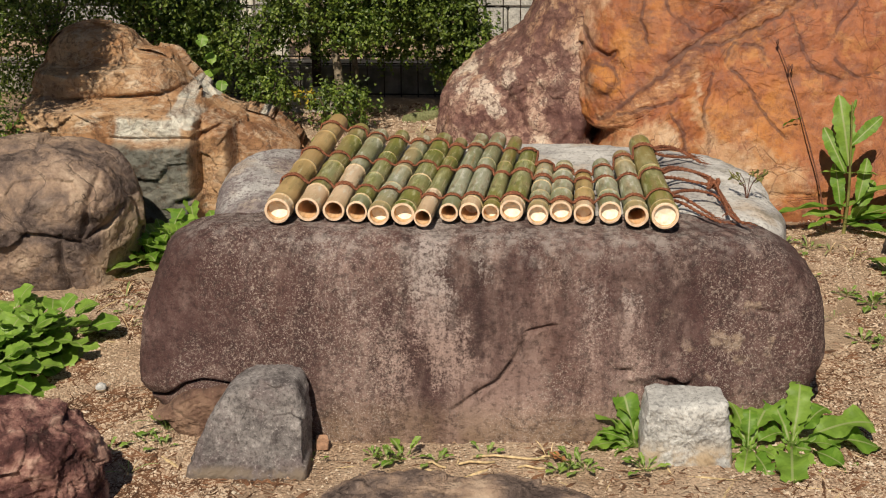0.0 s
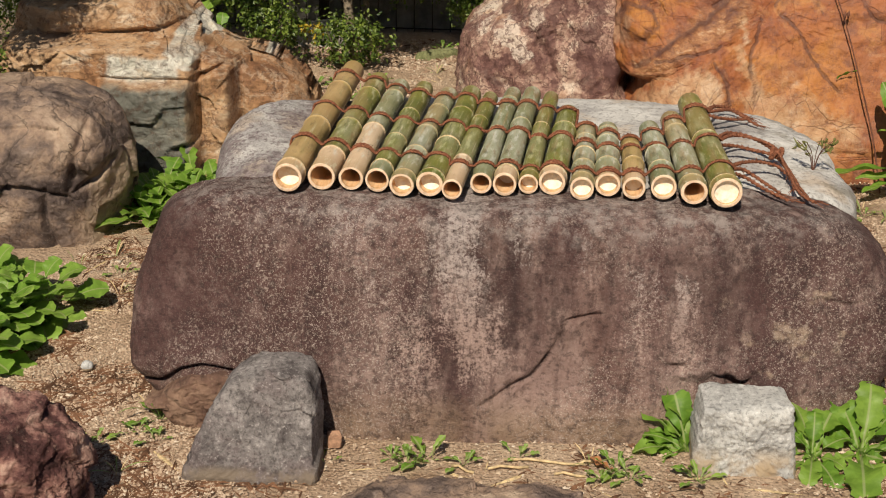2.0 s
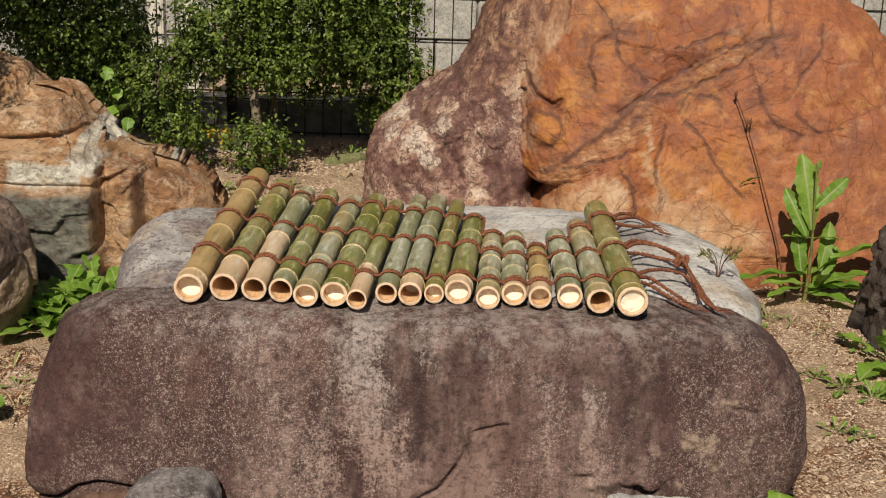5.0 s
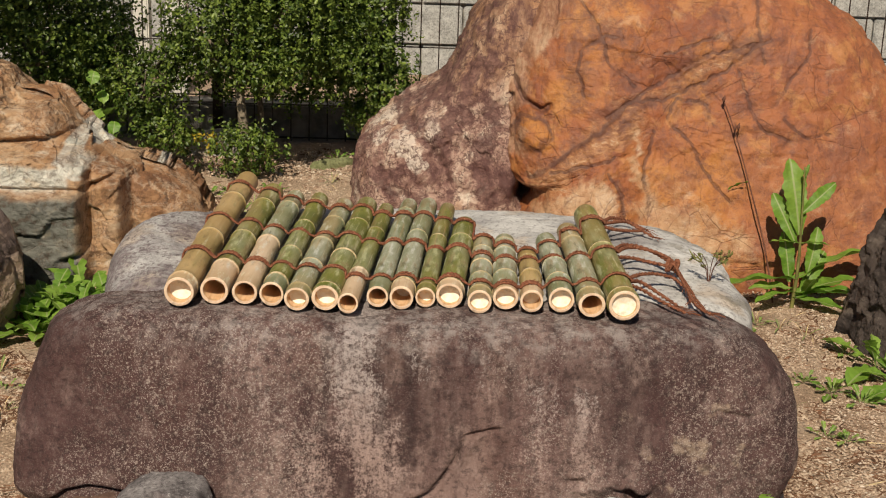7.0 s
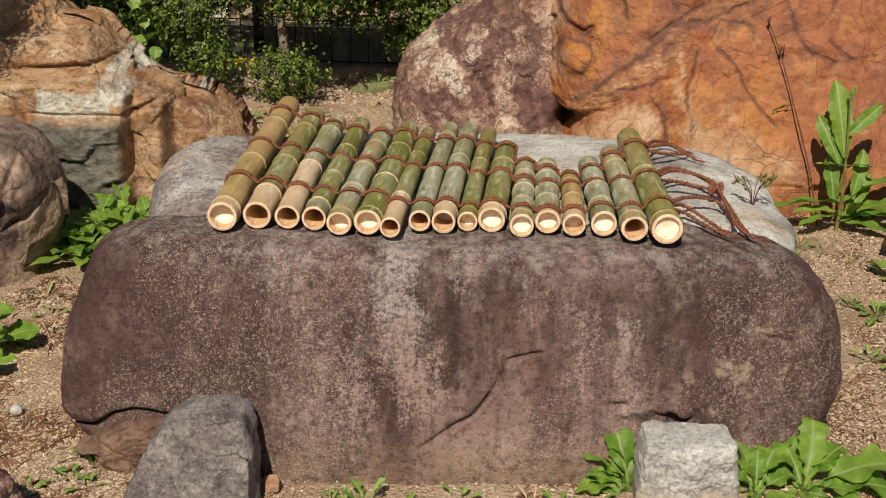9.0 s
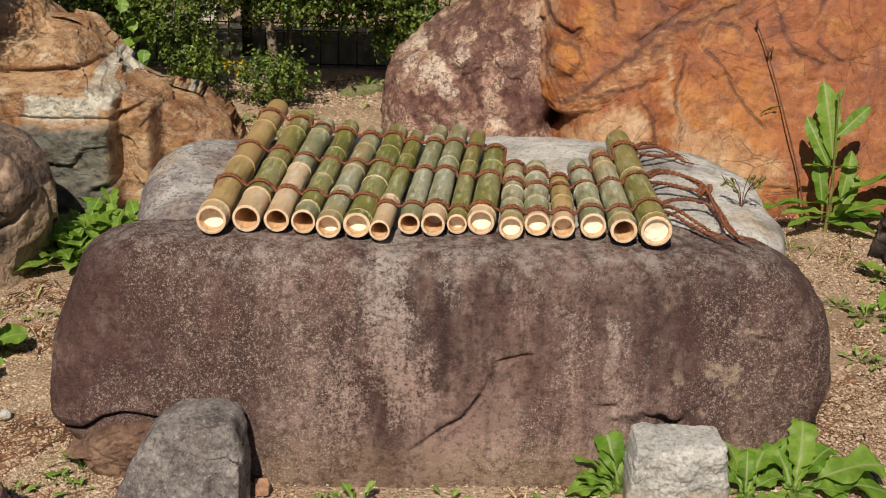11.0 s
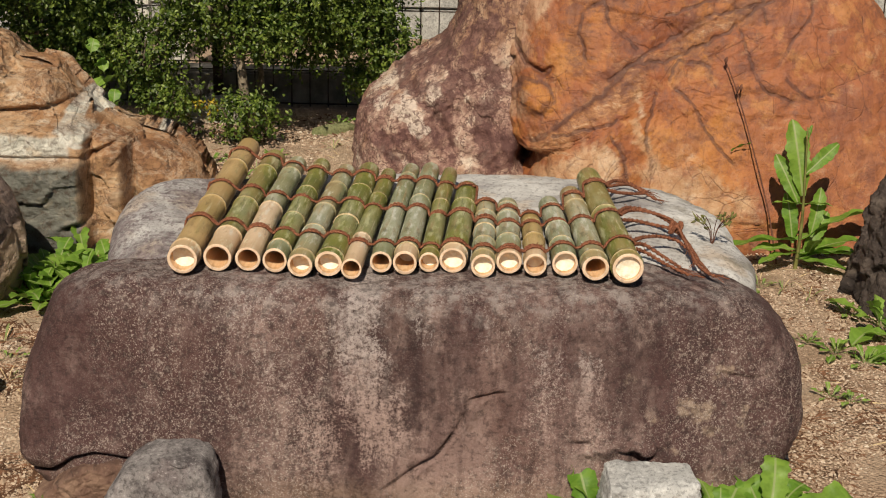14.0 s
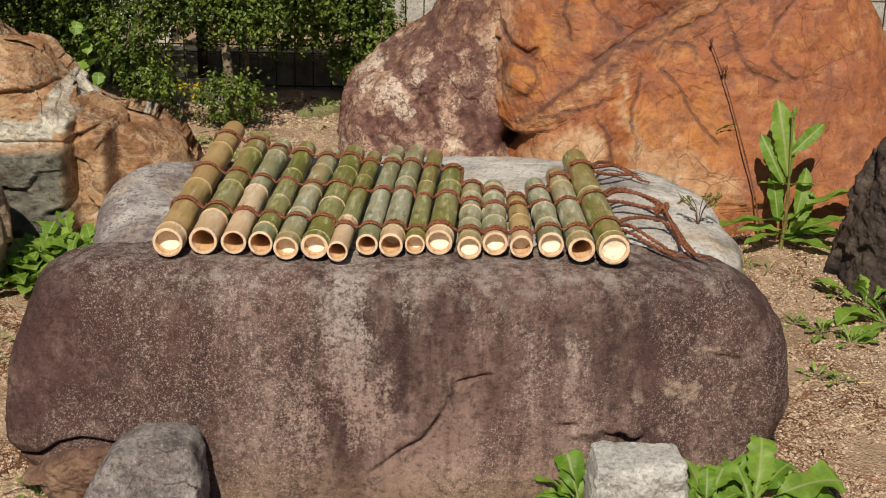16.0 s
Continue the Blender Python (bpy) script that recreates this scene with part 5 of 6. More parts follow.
set_leaves(weed_root("weed", 0.735, -0.155, **LARGE_TAGS), LYRE,
           [(0, 0, 0, -6, 74, 8, 0.98), (0, 0, 0, 22, 62, -6, 0.90), (0, 0, 0, -74, 36, 12, 1.28), (0, 0, 0, -88, 22, 6, 1.30), (0, 0, 0, 172, 20, 4, 1.12), (0, 0, 0, 192, 14, -8, 0.85),
            (0, 0, 0, -128, 16, 0, 1.02), (0, 0, 0, -50, 54, 0, 0.85), (0, 0, 0, 48, 40, 0, 0.62), (0, 0, 0, -35, 66, 0, 0.6), (0, 0, 0, -105, 30, 0, 0.7), (0, 0, 0, 130, 26, 0, 0.5)], 2)
set_leaves(weed_root("weed", 0.385, -0.175, label="green lobed weed growing beside the granite block", category="weed"), LYRE,
           [(0, 0, 0, 42, 76, 10, 1.0), (0, 0, 0, 10, 82, -10, 0.98), (0, 0, 0, 66, 56, 0, 0.82), (0, 0, 0, 100, 24, 0, 0.72), (0, 0, 0, 120, 10, 10, 0.6), (0, 0, 0, 78, 40, -10, 0.6), (0, 0, 0, 55, 66, 0, 0.55), (0, 0, 0, 85, 14, 0, 0.5)], 4)
set_leaves(weed_root("weed", 0.375, -0.165, label="green lobed weed growing beside the granite block", category="weed"), LYRE,
           [(0, 0, 0, 30, 70, 0, 0.6), (0, 0, 0, 70, 48, 0, 0.55), (0, 0, 0, 95, 34, 0, 0.5), (0, 0, 0, 112, 20, 0, 0.45)], 1)
rosette("weed", (0.40, -0.29), SMALL, 9, 6, (10, 60), (0.6, 1.0), 0.01, label="small green weed at the foot of the stones", category="weed")
for i, (x, y, c) in enumerate([(-1.17, 0.29, 26), (-1.27, 0.36, 24), (-1.25, 0.20, 22), (-1.12, 0.36, 14), (-1.36, 0.27, 20), (-1.20, 0.12, 14)]):
    rosette("leafy_plant", (x, y), BROAD, c * 2, 20 + i, (2, 58), (0.75, 1.15), 0.09, up=0.085, group="leafy plants", label="dense low plant with broad bright green leaves", category="plant")
for i, (x, y, c) in enumerate([(-1.00, 1.13, 18), (-0.92, 1.22, 16), (-0.84, 1.18, 12), (-1.03, 1.02, 14), (-0.90, 1.08, 16), (-0.98, 0.97, 14), (-0.88, 0.98, 14), (-0.95, 1.06, 12)]):
    rosette("weed", (x, y), LOBED, c, 30 + i, (20, 66), (0.7, 1.15), 0.03, group="weeds by the boulders", label="green weed with toothed leaves between the boulders", category="weed")
for i, (x, y, d, c) in enumerate([(1.10, 0.74, SMALL, 16), (1.04, 0.80, TINY, 12), (1.16, 0.68, SMALL, 12), (1.02, 0.47, TINY, 10), (1.06, 0.45, TINY, 9), (1.30, 0.80, LOBED, 14), (1.27, 0.92, LOBED, 10),
                                  (1.20, 1.00, SMALL, 9), (1.36, 0.62, LOBED, 12), (-0.17, -0.255, TINY, 16), (-0.135, -0.245, SMALL, 8), (-0.20, -0.24, TINY, 9), (-0.06, -0.26, TINY, 6), (0.05, -0.225, TINY, 6),
                                  (0.24, -0.26, SMALL, 9), (0.27, -0.29, TINY, 10), (0.21, -0.30, TINY, 8), (-0.335, -0.255, TINY, 5), (-0.70, -0.11, SMALL, 7), (-0.67, -0.06, TINY, 8), (-0.74, -0.16, TINY, 8),
                                  (-0.69, -0.19, TINY, 6), (-0.79, 0.33, SMALL, 6), (-0.82, -0.22, TINY, 6), (-0.98, 0.62, TINY, 7), (-0.86, 0.72, TINY, 5), (-0.72, 2.25, SMALL, 9), (-0.66, 2.35, TINY, 10), (-0.58, 2.1, SMALL, 8),
                                  (-0.30, 2.82, SMALL, 12), (-0.47, 2.0, TINY, 8), (-0.50, 2.35, SMALL, 8), (-0.2, 2.2, TINY, 7), (0.93, 1.25, TINY, 8), (1.0, 1.2, TINY, 8), (0.96, 0.95, TINY, 5), (-0.85, 2.1, SMALL, 9), (-0.75, 1.9, TINY, 9)]):
    rosette("weed", (x, y), d, c, 60 + i, (8, 70), (0.6, 1.15), 0.02, group="small weeds", label="small green weed sprouting from sandy soil", category="weed")


def tube_part(name, points, radius, material, parent, n=24, seg=8):
    v, f = sweep(smooth_line(points, n), radius, 0, 1, seg, lump=0.06)
    return mesh_object(name, v, f, material, parent)


def thistle():
    x, y = 1.135, 1.36
    root = weed_root("tall_weed", x, y, label="tall green weed with long upright leaves before the boulder", category="weed")
    tube_part("stem", [(0, 0, -0.01), (0.006, 0.0, 0.12), (0.002, 0.0, 0.26), (-0.006, 0.0, 0.43)], lambda t: 0.0065 - 0.0045 * t, STEM, root)
    set_leaves(root, OBLONG, [(-0.01, 0, 0.20, 5, 74, -24, 0.85), (0, 0, 0.225, 0, 80, -9, 1.2), (0, 0, 0.09, 96, 4, 12, 1.2), (0, 0, 0.09, -76, 26, -15, 1.35), (0, 0, 0.05, -98, 8, -10, 1.15),
                              (0, 0, 0.29, -30, 62, 38, 0.72), (0.035, 0, 0.10, -4, 76, 12, 0.80), (0, 0, 0.05, 122, 6, 10, 0.8), (0, 0, 0.06, 100, 12, -10, 0.75), (0.03, 0, 0.04, 185, 52, 0, 0.66),
                              (0, 0, 0.03, -122, 8, 0, 0.85), (0, 0, 0.04, -72, 18, 0, 1.15), (0, 0, 0.20, 80, 8, 10, 0.45), (0, 0, 0.20, -85, 6, -10, 0.5), (-0.015, 0, 0.08, 0, 80, -8, 0.8), (0.02, 0, 0.05, -20, 60, 25, 0.8),
                              (0, 0, 0.03, -95, 22, 0, 0.9), (0, 0, 0.38, 40, 80, 0, 0.22), (0, 0, 0.40, -40, 80, 0, 0.2)])


thistle()


def stalk():
    root = new("dry_stalk")
    root.location = (1.09, 1.40, ground_z(1.09, 1.40))
    tagged(root, "thin dry reddish stalk leaning before the orange boulder", "stalk")
    tube_part("stem", [(0, 0, -0.01), (-0.03, 0.05, 0.15), (-0.085, 0.11, 0.34), (-0.13, 0.16, 0.48), (-0.165, 0.19, 0.565)], lambda t: 0.0028 - 0.0013 * t, DRY, root, 40)
    for x, y, z in ((-0.13, 0.16, 0.49), (-0.12, 0.16, 0.495), (-0.165, 0.19, 0.57)):
        v, f = sweep([(x, y, z - 0.012), (x, y, z), (x + 0.002, y, z + 0.012)], lambda t: 0.0015 + 0.004 * math.sin(math.pi * t), 0, 1, 7)
        mesh_object("bud", v, f, DRY, root)
    leaf = new("leaf", LANCE[1])
    leaf.parent = root
    leaf.matrix_local = pose(-0.085, 0.11, 0.34, 0, 0, 60) @ pose(0, 0, 0, -20, 30, 0) @ Matrix.Diagonal((0.28, 0.28, 0.28, 1))


stalk()


def leaf_cloud(name, material, spots, count, size, parent, seed):
    """Many small folded oval leaves round the given swellings (x, y, z, rx, ry, rz), as one mesh."""
    g = np.random.default_rng(seed)
    w = np.array([s[3] * s[4] * s[5] for s in spots]) ** 0.67
    pick = g.choice(len(spots), count, p=w / w.sum())
    sp = np.array(spots)[pick]
    d = g.normal(size=(count, 3))
    d /= np.linalg.norm(d, axis=1, keepdims=True)
    rad = g.uniform(0.25, 1.0, (count, 1)) ** 0.45 * (1 + 0.28 * np.sin(d[:, :1] * 7 + sp[:, :1] * 30) * np.cos(d[:, 2:] * 6 + sp[:, 1:2] * 9))
    # shoots that stand out of the outline
    shoots = g.normal(size=(70, 3)) + np.array([0, -0.3, 0.5])
    shoots /= np.linalg.norm(shoots, axis=1, keepdims=True)
    on = g.uniform(size=count) < 0.22
    d[on] = shoots[g.integers(0, 70, on.sum())] + g.normal(scale=0.05, size=(on.sum(), 3))
    rad[on] = g.uniform(0.8, 1.45, (on.sum(), 1))
    # twigs: pull the leaves together in tufts
    tuft = np.round((sp[:, :3] + d * sp[:, 3:] * rad) / 0.055) * 0.055
    at = sp[:, :3] + d * sp[:, 3:] * rad
    at = at + 0.35 * (tuft - at) + g.normal(scale=0.006, size=(count, 3))
    normal = d * 0.6 + g.normal(scale=0.55, size=(count, 3)) + np.array([0, -0.15, 0.45])
    normal /= np.linalg.norm(normal, axis=1, keepdims=True)
    along = np.cross(normal, g.normal(size=(count, 3)))
    along /= np.linalg.norm(along, axis=1, keepdims=True)
    side = np.cross(along, normal)
    L = size * g.uniform(0.65, 1.25, (count, 1))
    shape = [(0, 0, 0), (0.25, 0.36, 0.10), (0.25, 0.68, 0.08), (0, 1.0, -0.05), (-0.25, 0.68, 0.08), (-0.25, 0.36, 0.10), (0, 0.5, 0)]
    v = np.stack([at + side * (a * L) + along * (b * L) + normal * (c * L) for a, b, c in shape], axis=1).reshape(-1, 3)
    base = np.arange(count)[:, None] * 7
    f = np.concatenate([base + np.array(q) for q in ((0, 1, 6), (1, 2, 6), (2, 3, 6), (3, 4, 6), (4, 5, 6), (5, 0, 6))])
    ob = mesh_object(name, v, f.tolist(), material, parent)
    return tagged(ob, kind="stuff")


def bush(name, x, y, spots, count, seed, trunk=0.014, size=0.0165, limbs=3, yellow=0, **tags):
    rnd = random.Random(seed)
    root = new(name)
    z0 = ground_z(x, y)
    root.location = (x, y, z0)
    tagged(root, **tags)
    spots = [(a - x, b - y, c - z0, p, q, r) for a, b, c, p, q, r in spots]
    top = max(s[2] for s in spots)
    fork = (rnd.uniform(-0.03, 0.03), rnd.uniform(-0.02, 0.02), 0.45 * top)
    tube_part("trunk", [(0, 0, -0.02), (fork[0] * 0.3 + 0.008, 0, fork[2] * 0.5), fork], lambda t: trunk * (1.15 - 0.45 * t), BARK, root)
    for s in spots:
        for _ in range(limbs):
            e = (s[0] + rnd.uniform(-0.7, 0.7) * s[3], s[1] + rnd.uniform(-0.7, 0.7) * s[4], s[2] + rnd.uniform(-0.3, 0.8) * s[5])
            start = (fork[0], fork[1], fork[2]) if s[2] > fork[2] else (0, 0, 0.02)
            m = tuple((a + b) / 2 + rnd.uniform(-0.03, 0.03) for a, b in zip(start, e))
            tube_part("limb", [start, m, e], lambda t: trunk * (0.5 - 0.4 * t), BARK, root, 12, 6)
    leaf_cloud("crown", HEDGE, spots, count, size, root, seed)
    if yellow:
        leaf_cloud("yellow_sprig", HEDGE_YELLOW, [(-0.13, -0.05, 0.16, 0.05, 0.02, 0.03)], yellow, size, root, seed + 1)
    return root


HEDGE_TAGS = dict(group="hedge bushes", label="dense evergreen bush with small glossy leaves", category="bush")
bush("bush", -0.63, 2.55, [(-0.63, 2.52, 0.15, 0.13, 0.10, 0.09), (-0.72, 2.55, 0.60, 0.22, 0.2, 0.18), (-0.45, 2.6, 0.62, 0.22, 0.22, 0.22), (-0.62, 2.6, 0.86, 0.26, 0.24, 0.18), (-0.55, 2.5, 0.45, 0.14, 0.12, 0.09), (-0.40, 2.75, 0.86, 0.2, 0.2, 0.2)],
     33000, 1, 0.02, yellow=60, label="small evergreen tree with a bare trunk and glossy leaves", category="bush")
bush("bush", -0.16, 2.75, [(-0.22, 2.7, 0.50, 0.17, 0.15, 0.16), (-0.16, 2.72, 0.70, 0.13, 0.16, 0.16), (-0.11, 2.7, 0.36, 0.10, 0.10, 0.12), (-0.30, 2.75, 0.78, 0.18, 0.16, 0.18), (-0.2, 2.8, 0.24, 0.08, 0.06, 0.08)], 22000, 2, **HEDGE_TAGS)
bush("bush", -1.0, 2.55, [(-1.0, 2.55, 0.36, 0.15, 0.14, 0.14), (-1.10, 2.6, 0.55, 0.09, 0.12, 0.13), (-0.90, 2.5, 0.20, 0.12, 0.10, 0.09), (-0.86, 2.6, 0.46, 0.08, 0.1, 0.1)], 8000, 3, limbs=9, **HEDGE_TAGS)
bush("bush", -1.35, 2.5, [(-1.32, 2.5, 0.60, 0.22, 0.2, 0.2), (-1.48, 2.45, 0.74, 0.22, 0.22, 0.22), (-1.20, 2.55, 0.42, 0.15, 0.14, 0.16), (-1.32, 2.55, 0.84, 0.18, 0.2, 0.18), (-1.35, 2.6, 0.35, 0.2, 0.15, 0.2)], 27000, 4, **HEDGE_TAGS)
bush("bush", -1.75, 2.4, [(-1.72, 2.4, 0.64, 0.22, 0.22, 0.24), (-1.82, 2.35, 0.4, 0.22, 0.2, 0.22), (-1.6, 2.45, 0.84, 0.22, 0.22, 0.2), (-2.0, 2.4, 0.7, 0.2, 0.2, 0.3)], 20000, 5, **HEDGE_TAGS)
# this bush's high leaf masses are unseen, added to shade the boulder and hedge
bush("bush", -1.95, 1.25, [(-1.58, 1.24, 0.30, 0.12, 0.10, 0.17), (-1.84, 1.2, 0.5, 0.2, 0.2, 0.2), (-1.70, 1.12, 1.02, 0.28, 0.28, 0.22), (-1.53, 1.14, 1.04, 0.18, 0.24, 0.18), (-1.56, 0.95, 1.25, 0.2, 0.22, 0.2), (-1.9, 1.1, 0.8, 0.2, 0.2, 0.2), (-1.80, 1.72, 1.36, 0.4, 0.3, 0.2), (-1.72, 1.35, 1.22, 0.3, 0.25, 0.16), (-1.50, 1.85, 1.40, 0.36, 0.26, 0.18), (-1.15, 1.95, 1.42, 0.26, 0.2, 0.14)], 66000, 6, **HEDGE_TAGS)
bush("bush", -0.62, 2.98, [(-0.70, 2.95, 0.40, 0.18, 0.09, 0.16), (-0.45, 2.97, 0.36, 0.18, 0.09, 0.15), (-0.28, 2.97, 0.42, 0.14, 0.09, 0.16), (-0.55, 2.97, 0.7, 0.3, 0.1, 0.25)], 19000, 7, **HEDGE_TAGS)
bush("bush", -1.05, 2.98, [(-1.28, 2.95, 0.35, 0.14, 0.09, 0.2), (-1.42, 2.97, 0.6, 0.2, 0.09, 0.3)], 9000, 8, **HEDGE_TAGS)
for i, (x, y, h) in enumerate([(-1.08, 2.3, 0.30), (-1.13, 2.32, 0.36), (-1.05, 2.28, 0.2)]):
    rosette("leafy_plant", (x, y), BROAD, 9, 110 + i, (20, 80), (0.6, 0.9), 0.02, up=h, group="leafy plants", label="bright green broad-leaved weed among the bushes", category="plant")


# ---- fence, wall and far building ----
def slab_box(bm, x0, x1, y0, y1, z0, z1, bevel=0.0):
    got = bmesh.ops.create_cube(bm, size=1.0, matrix=Matrix.Translation(((x0 + x1) / 2, (y0 + y1) / 2, (z0 + z1) / 2)) @ Matrix.Diagonal((x1 - x0, y1 - y0, z1 - z0, 1)))
    if bevel:
        edges = {e for v in got["verts"] for e in v.link_edges}
        bmesh.ops.bevel(bm, geom=list(edges), offset=bevel, segments=2, affect="EDGES")


def fence():
    bm = bmesh.new()
    slab_box(bm, -5, 6, 3.16, 3.30, -0.1, 0.17, 0.01)
    wall = part("wall_kerb", bm, CONCRETE, None)
    tagged(wall, "low concrete footing wall under the mesh fence", "wall", kind="structure")
    root = new("mesh_fence")
    root.location = (0, 3.12, 0.02)
    tagged(root, "dark brown welded wire mesh fence behind the bushes", "fence")
    up = bpy.data.meshes.new("wire")
    bm = bmesh.new()
    bmesh.ops.create_cone(bm, cap_ends=True, segments=6, radius1=0.0028, radius2=0.0028, depth=1.40, matrix=Matrix.Translation((0, 0, 0.70)))
    bm.to_mesh(up)
    bm.free()
    up.materials.append(WIRE)
    for i in range(66):
        w = new("wire", up)
        w.parent = root
        w.location = (-2.42 + 0.0735 * i, 0, 0)
    across = bpy.data.meshes.new("cross_wire")
    bm = bmesh.new()
    bmesh.ops.create_cone(bm, cap_ends=True, segments=6, radius1=0.0032, radius2=0.0032, depth=4.9, matrix=pose(0, 0, 0, 0, 90, 0))
    bm.to_mesh(across)
    bm.free()
    across.materials.append(WIRE)
    for z in (0.03, 0.165, 0.195, 0.415, 0.665, 0.915, 1.165, 1.38):
        w = new("cross_wire", across)
        w.parent = root
        w.location = (0, 0.005, z)
    for x in (-0.80, 1.2):
        bm = bmesh.new()
        slab_box(bm, x - 0.02, x + 0.02, -0.035, -0.003, -0.06, 1.42, 0.004)
        part("post", bm, WIRE, root)
    bm = bmesh.new()
    slab_box(bm, -1.20, -1.13, 3.42, 3.50, -0.1, 1.5, 0.006)
    slab_box(bm, -1.06, -0.98, 3.44, 3.49, -0.1, 0.62, 0.006)
    post = part("sign_post", bm, POST, None)
    tagged(post, "pale painted posts beyond the fence", "post")


fence()


def building():
    bm = bmesh.new()
    slab_box(bm, -9, 9, 4.5, 4.8, -0.1, 3.6, 0.02)
    root = part("wall_building", bm, CONCRETE, None)
    tagged(root, "grey split-face block wall beyond the fence", "wall", kind="structure")
    me = bpy.data.meshes.new("block")
    bm = bmesh.new()
    slab_box(bm, -0.195, 0.195, -0.03, 0.02, -0.095, 0.095, 0.006)
    bm.to_mesh(me)
    bm.free()
    me.materials.append(SPLIT_FACE)
    for row in range(7):
        for col in range(20):
            b = new("block", me)
            b.parent = root
            b.location = (-3.4 + col * 0.4 + (0.2 if row % 2 else 0), 4.5, 0.1 + row * 0.2)


building()


# ---- ground litter ----
def scatter(name, count, seed, size, material, label, category, flat=0.7, area=((-1.9, 1.75), (-0.75, 3.0)), long=1.0, patchy=0.0):
    g = np.random.default_rng(seed)
    x = g.uniform(*area[0], count)
    y = area[1][0] + (area[1][1] - area[1][0]) * g.uniform(0, 1, count) ** 1.25
    if patchy:
        keep = np.array([noise.fractal(Vector((a * 2.6, b * 2.6, seed)), 0.7, 2, 3) + g.normal(0, 0.12) > patchy for a, b in zip(x, y)])
        x, y = x[keep], y[keep]
        count = len(x)
    z = np.array([ground_z(a, b) for a, b in zip(x, y)]) + 0.001
    s = size * g.lognormal(0, 0.38, count)
    th = g.uniform(0, 2 * math.pi, count)
    c, sn = np.cos(th), np.sin(th)
    pts = [(1, 0, 0), (0, 1, 0), (-1, 0, 0), (0, -1, 0), (0.1, 0.1, 1), (0, 0, -0.6)]
    lx, ly, lz = s * long, s * g.uniform(0.6, 1.0, count) / (long ** 0.6), s * flat * g.uniform(0.6, 1.1, count) / (long ** 0.6)
    jig = g.uniform(-0.3, 0.3, (count, 6, 3))
    v = np.empty((count, 6, 3))
    for k, (a, b, d) in enumerate(pts):
        px, py = (a + jig[:, k, 0]) * lx, (b + jig[:, k, 1]) * ly
        v[:, k, 0], v[:, k, 1], v[:, k, 2] = x + px * c - py * sn, y + px * sn + py * c, z + (d + 0.3 * jig[:, k, 2]) * lz
    base = np.arange(count)[:, None] * 6
    f = np.concatenate([base + np.array(q) for q in ((0, 1, 4), (1, 2, 4), (2, 3, 4), (3, 0, 4), (1, 0, 5), (2, 1, 5), (3, 2, 5), (0, 3, 5))])
    ob = mesh_object(name, v.reshape(-1, 3), f.tolist(), material, smooth=False)
    return tagged(ob, label, category, kind="stuff")


scatter("gravel", 120000, 1, 0.0030, GRIT, "loose pale granite grit over the soil", "gravel")
scatter("gravel_bed", 60000, 8, 0.0027, GRIT, "fine pale grit beside the slab", "gravel", area=((-1.4, -0.5), (-0.6, 1.3)))
scatter("gravel_bed", 34000, 9, 0.0027, GRIT, "fine pale grit beside the slab", "gravel", area=((0.7, 1.5), (-0.4, 1.4)))
scatter("gravel_bed", 26000, 10, 0.0042, GRIT, "pale grit between the boulders and the bushes", "gravel", area=((-1.0, 0.4), (1.2, 3.0)))
scatter("pebbles", 900, 2, 0.0058, GRIT, "larger pale pebbles in the grit", "gravel")
scatter("leaf_litter", 40000, 3, 0.0046, LITTER, "brown dry twigs and leaf scraps on the soil", "litter", 0.9, long=2.4, patchy=0.06)
scatter("dry_stems", 16000, 5, 0.0062, LITTER, "thin dry stems and rootlets on the soil", "litter", 0.8, area=((-1.4, -0.4), (-0.6, 1.3)), long=4.2, patchy=0.10)
scatter("dry_stems", 3500, 6, 0.0050, LITTER, "thin dry stems and rootlets on the soil", "litter", 0.8, area=((0.6, 1.5), (-0.4, 1.4)), long=4.2, patchy=0.14)
scatter("straw_bits", 900, 4, 0.008, STRAW, "short bits of dry straw", "litter", 0.4, long=4.5)


def wood_cube():
    bm = bmesh.new()
    slab_box(bm, -0.013, 0.013, -0.013, 0.013, 0, 0.028, 0.002)
    ob = part("wood_offcut", bm, plain("sawn_wood", (0.42, 0.25, 0.165), 0.8, 90), None)
    ob.location, ob.rotation_euler = (-0.325, -0.20, ground_z(-0.32, -0.2) + 0.004), (0.05, 0.08, 0.3)
    tagged(ob, "tiny sawn wooden offcut between stone and slab", "wood offcut")


wood_cube()


def straw(x, y, length, turn, r=0.003):
    v, f = sweep([(-length / 2, 0, 0.004), (-length / 5, 0.003, 0.008), (length / 4, -0.002, 0.006), (length / 2, 0.003, 0.004)], r, 0, 1, 6)
    ob = mesh_object("straw", v, f, STRAW)
    ob.location, ob.rotation_euler = (x, y, ground_z(x, y)), (0, 0, radians(turn))
    tagged(ob, "dry pale straw stem lying on the soil", "straw", "straws")


for row in ((0.10, -0.245, 0.16, -3), (0.03, -0.27, 0.08, 8), (0.19, -0.24, 0.05, 20), (-0.06, -0.28, 0.05, -30), (0.15, -0.29, 0.06, -6)):
    straw(*row)
rock("pebble", [(-0.932, 0.098), (-0.92, 0.09), (-0.906, 0.098), (-0.907, 0.114), (-0.92, 0.12), (-0.931, 0.113)], granite("grey_pebble", (0.42, 0.42, 0.42), (0.62, 0.62, 0.63), 2, foot=0.001), axis="z", mid=0.0, front=0.014, back=0.01, pf=2.4, pb=2, amp=0.002, freq=20, fine=0.001, rings=14, n=40, seed=12,
     label="pale grey pebble on the gravel", category="pebble")
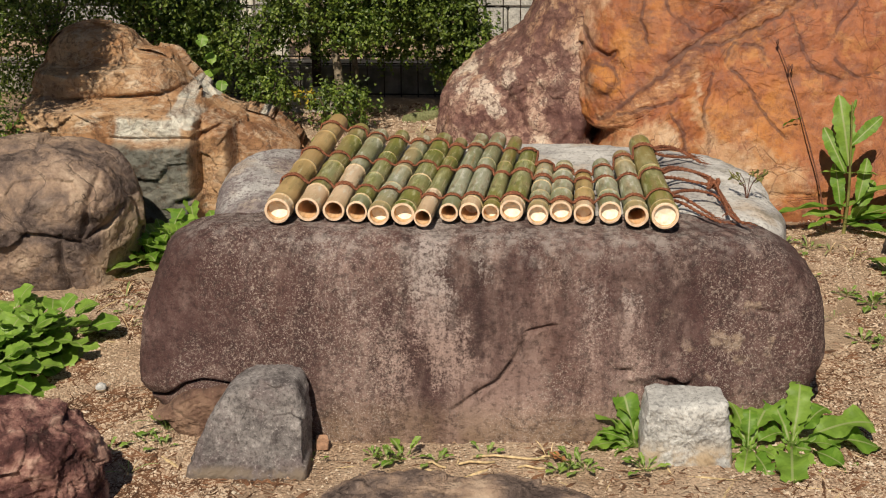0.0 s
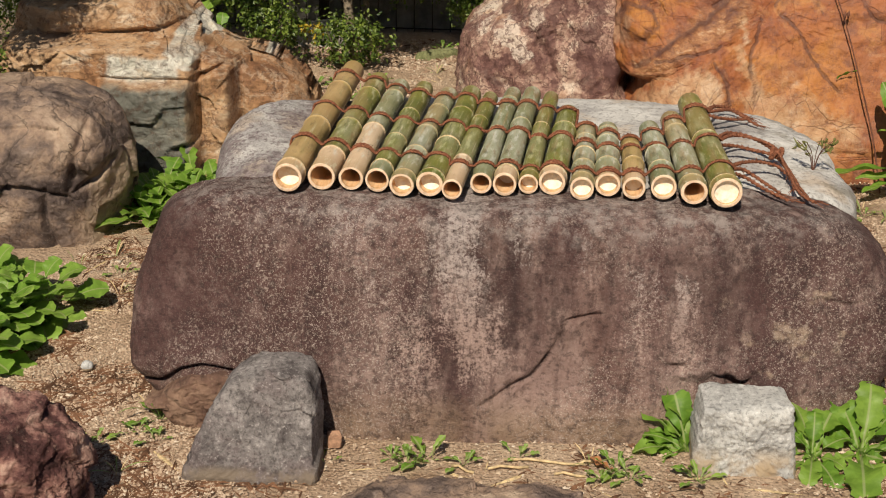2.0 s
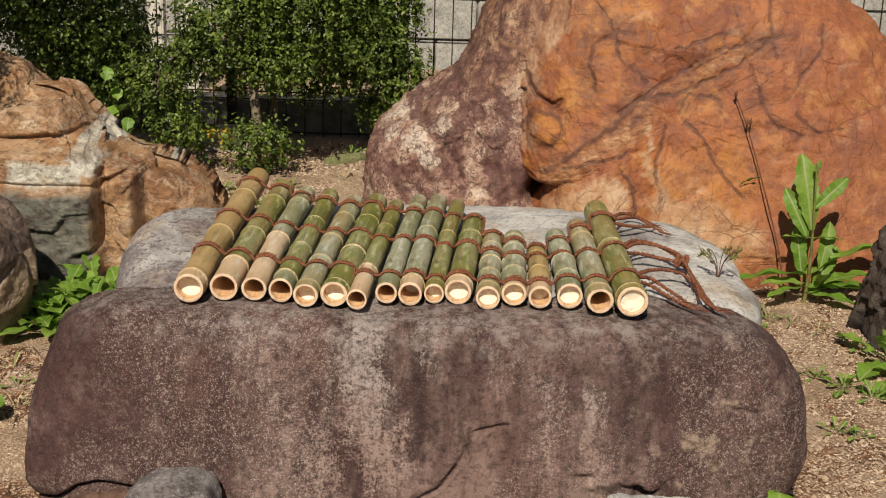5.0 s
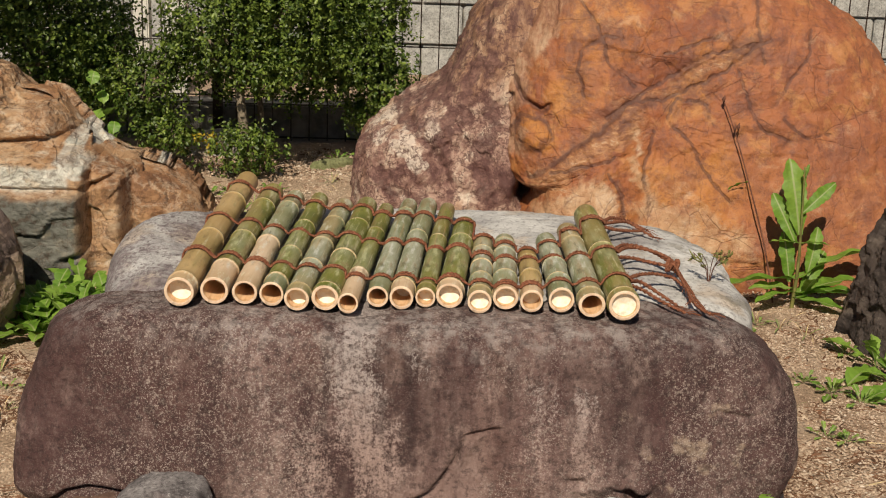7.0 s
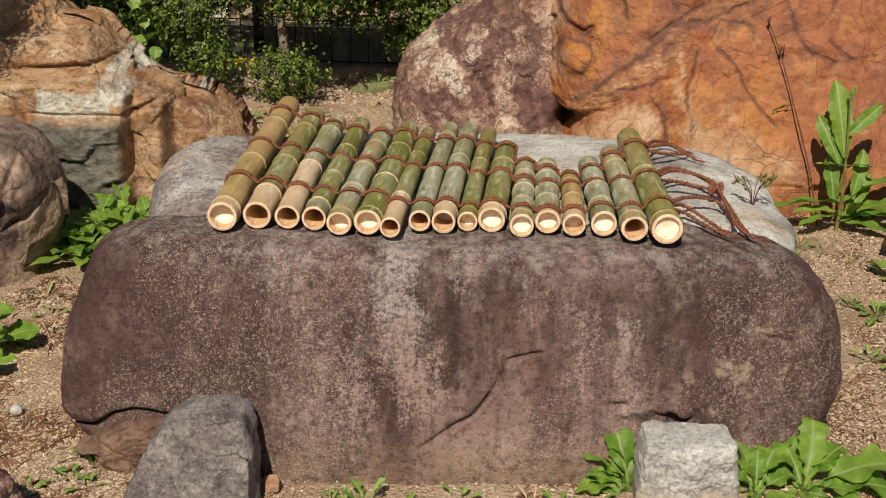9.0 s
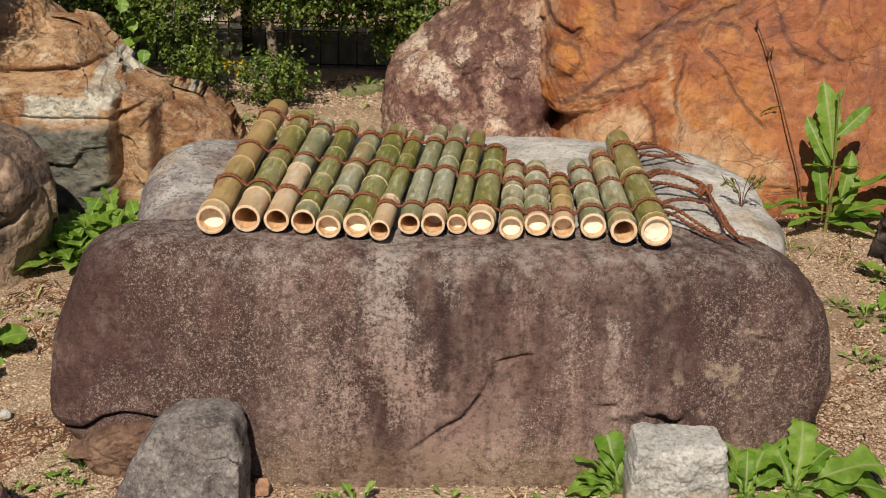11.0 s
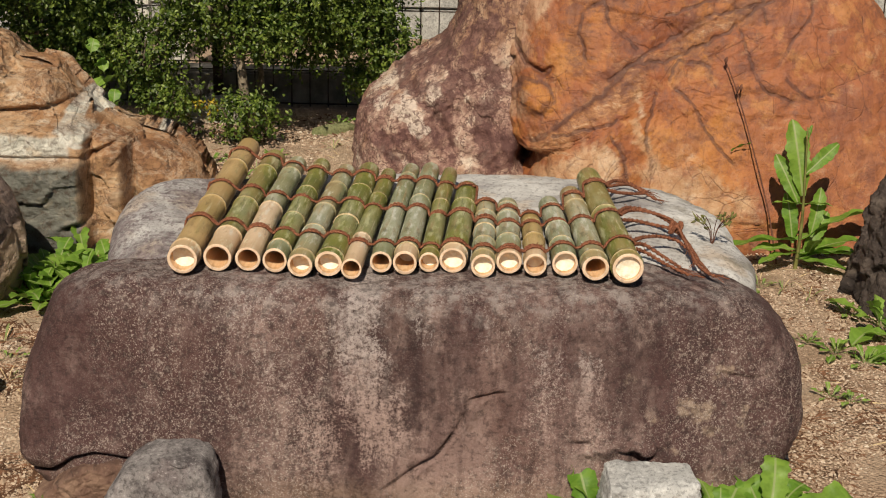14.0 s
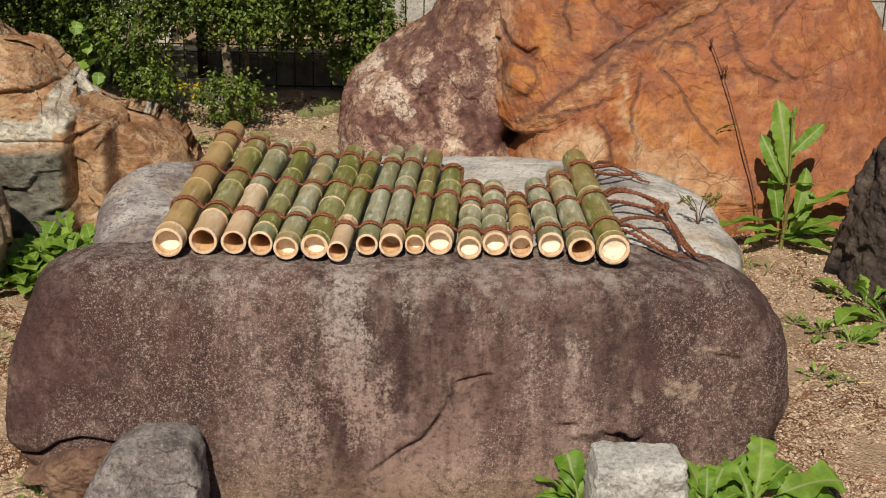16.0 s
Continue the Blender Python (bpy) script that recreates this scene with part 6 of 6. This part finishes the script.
rock("flat_stone", [(-0.40, 2.71), (-0.37, 2.69), (-0.30, 2.72), (-0.24, 2.78), (-0.26, 2.80), (-0.33, 2.76)], granite("mossy_stone", (0.13, 0.145, 0.06), (0.25, 0.26, 0.13), foot=0.0005), axis="z", mid=-0.03, front=0.035, back=0.02, pf=4, pb=2, amp=0.004, freq=9, fine=0.002, rings=20, n=80, seed=13,
     label="flat moss-green stone on the gravel", category="stone")
rock("grey_stone", [(-0.86, -0.02), (-0.87, 0.10), (-0.80, 0.13), (-0.66, 0.125), (-0.63, 0.08), (-0.62, -0.02)], granite("grey_concrete_stone", (0.30, 0.29, 0.27), (0.45, 0.44, 0.41)), mid=2.88, front=0.05, back=0.05, pf=4, pb=3, amp=0.006, freq=8, fine=0.002, rings=24, n=90, seed=14,
     label="grey stone under the bush", category="stone")


# ---- grass tufts, fallen leaf, sprig ----
BLADE = leaf_data(WEED, 3, length=0.085, width=0.006, kind="lance", curl=-0.8, fold=0.3, wave=0.02)
BLADE_DRY = leaf_data(STRAW, 3, length=0.08, width=0.005, kind="lance", curl=-1.0, fold=0.3, wave=0.02)
for i, (x, y, k) in enumerate([(-0.735, -0.33, 7), (-0.70, -0.02, 10), (-0.69, 0.06, 9), (-0.73, -0.07, 8), (0.93, 1.12, 9), (1.0, 1.22, 10), (1.06, 1.18, 9), (0.19, -0.25, 6), (-1.02, 0.72, 8), (-1.10, 0.66, 7),
                               (-0.95, 0.50, 6), (0.88, 1.02, 7), (1.12, 1.12, 8), (-0.62, 2.0, 10), (-0.55, 2.2, 10), (-0.30, 2.5, 9), (-0.78, 2.15, 9), (0.97, 0.62, 5)]):
    rosette("grass_tuft", (x, y), BLADE + BLADE_DRY, k, 150 + i, (25, 80), (0.5, 1.0), 0.012, group="grass tufts", label="small tuft of green and dry grass", category="grass")


def fallen_leaf(x, y, turn, size):
    v, f = blade(0.05 * size, 0.03 * size, "broad", curl=0.5, fold=0.2, wave=0.1, seed=4)
    ob = mesh_object("fallen_leaf", v, f, plain("dead_orange_leaf", (0.38, 0.17, 0.075), 0.7, 60, 0.3))
    ob.location, ob.rotation_euler = (x, y, ground_z(x, y) + 0.006), (radians(6), radians(8), radians(turn))
    tagged(ob, "curled orange-brown fallen leaf on the soil", "leaf")


fallen_leaf(0.235, -0.262, 75, 1.0)


def sprig():
    root = new("dry_sprig")
    root.location = (0.668, 0.30, 0.455)
    tagged(root, "tiny dark weed sprig growing on the flat boulder", "sprig")
    rnd = random.Random(9)
    for k in range(7):
        a = rnd.uniform(0, 6.3)
        e = (0.04 * math.cos(a), 0.03 * math.sin(a), rnd.uniform(0.05, 0.085))
        tube_part("stem", [(0, 0, -0.012), (e[0] * 0.3, e[1] * 0.3, e[2] * 0.55), e], 0.0009, DRY, root, 8, 5)
        for _ in range(3):
            v, f = sweep([(e[0] + rnd.uniform(-0.012, 0.012), e[1] + rnd.uniform(-0.01, 0.01), e[2] + rnd.uniform(-0.02, 0.006) + d) for d in (-0.003, 0, 0.003)], lambda t: 0.0006 + 0.0026 * math.sin(math.pi * t), 0, 1, 6)
            mesh_object("bud", v, f, STEM, root)


sprig()
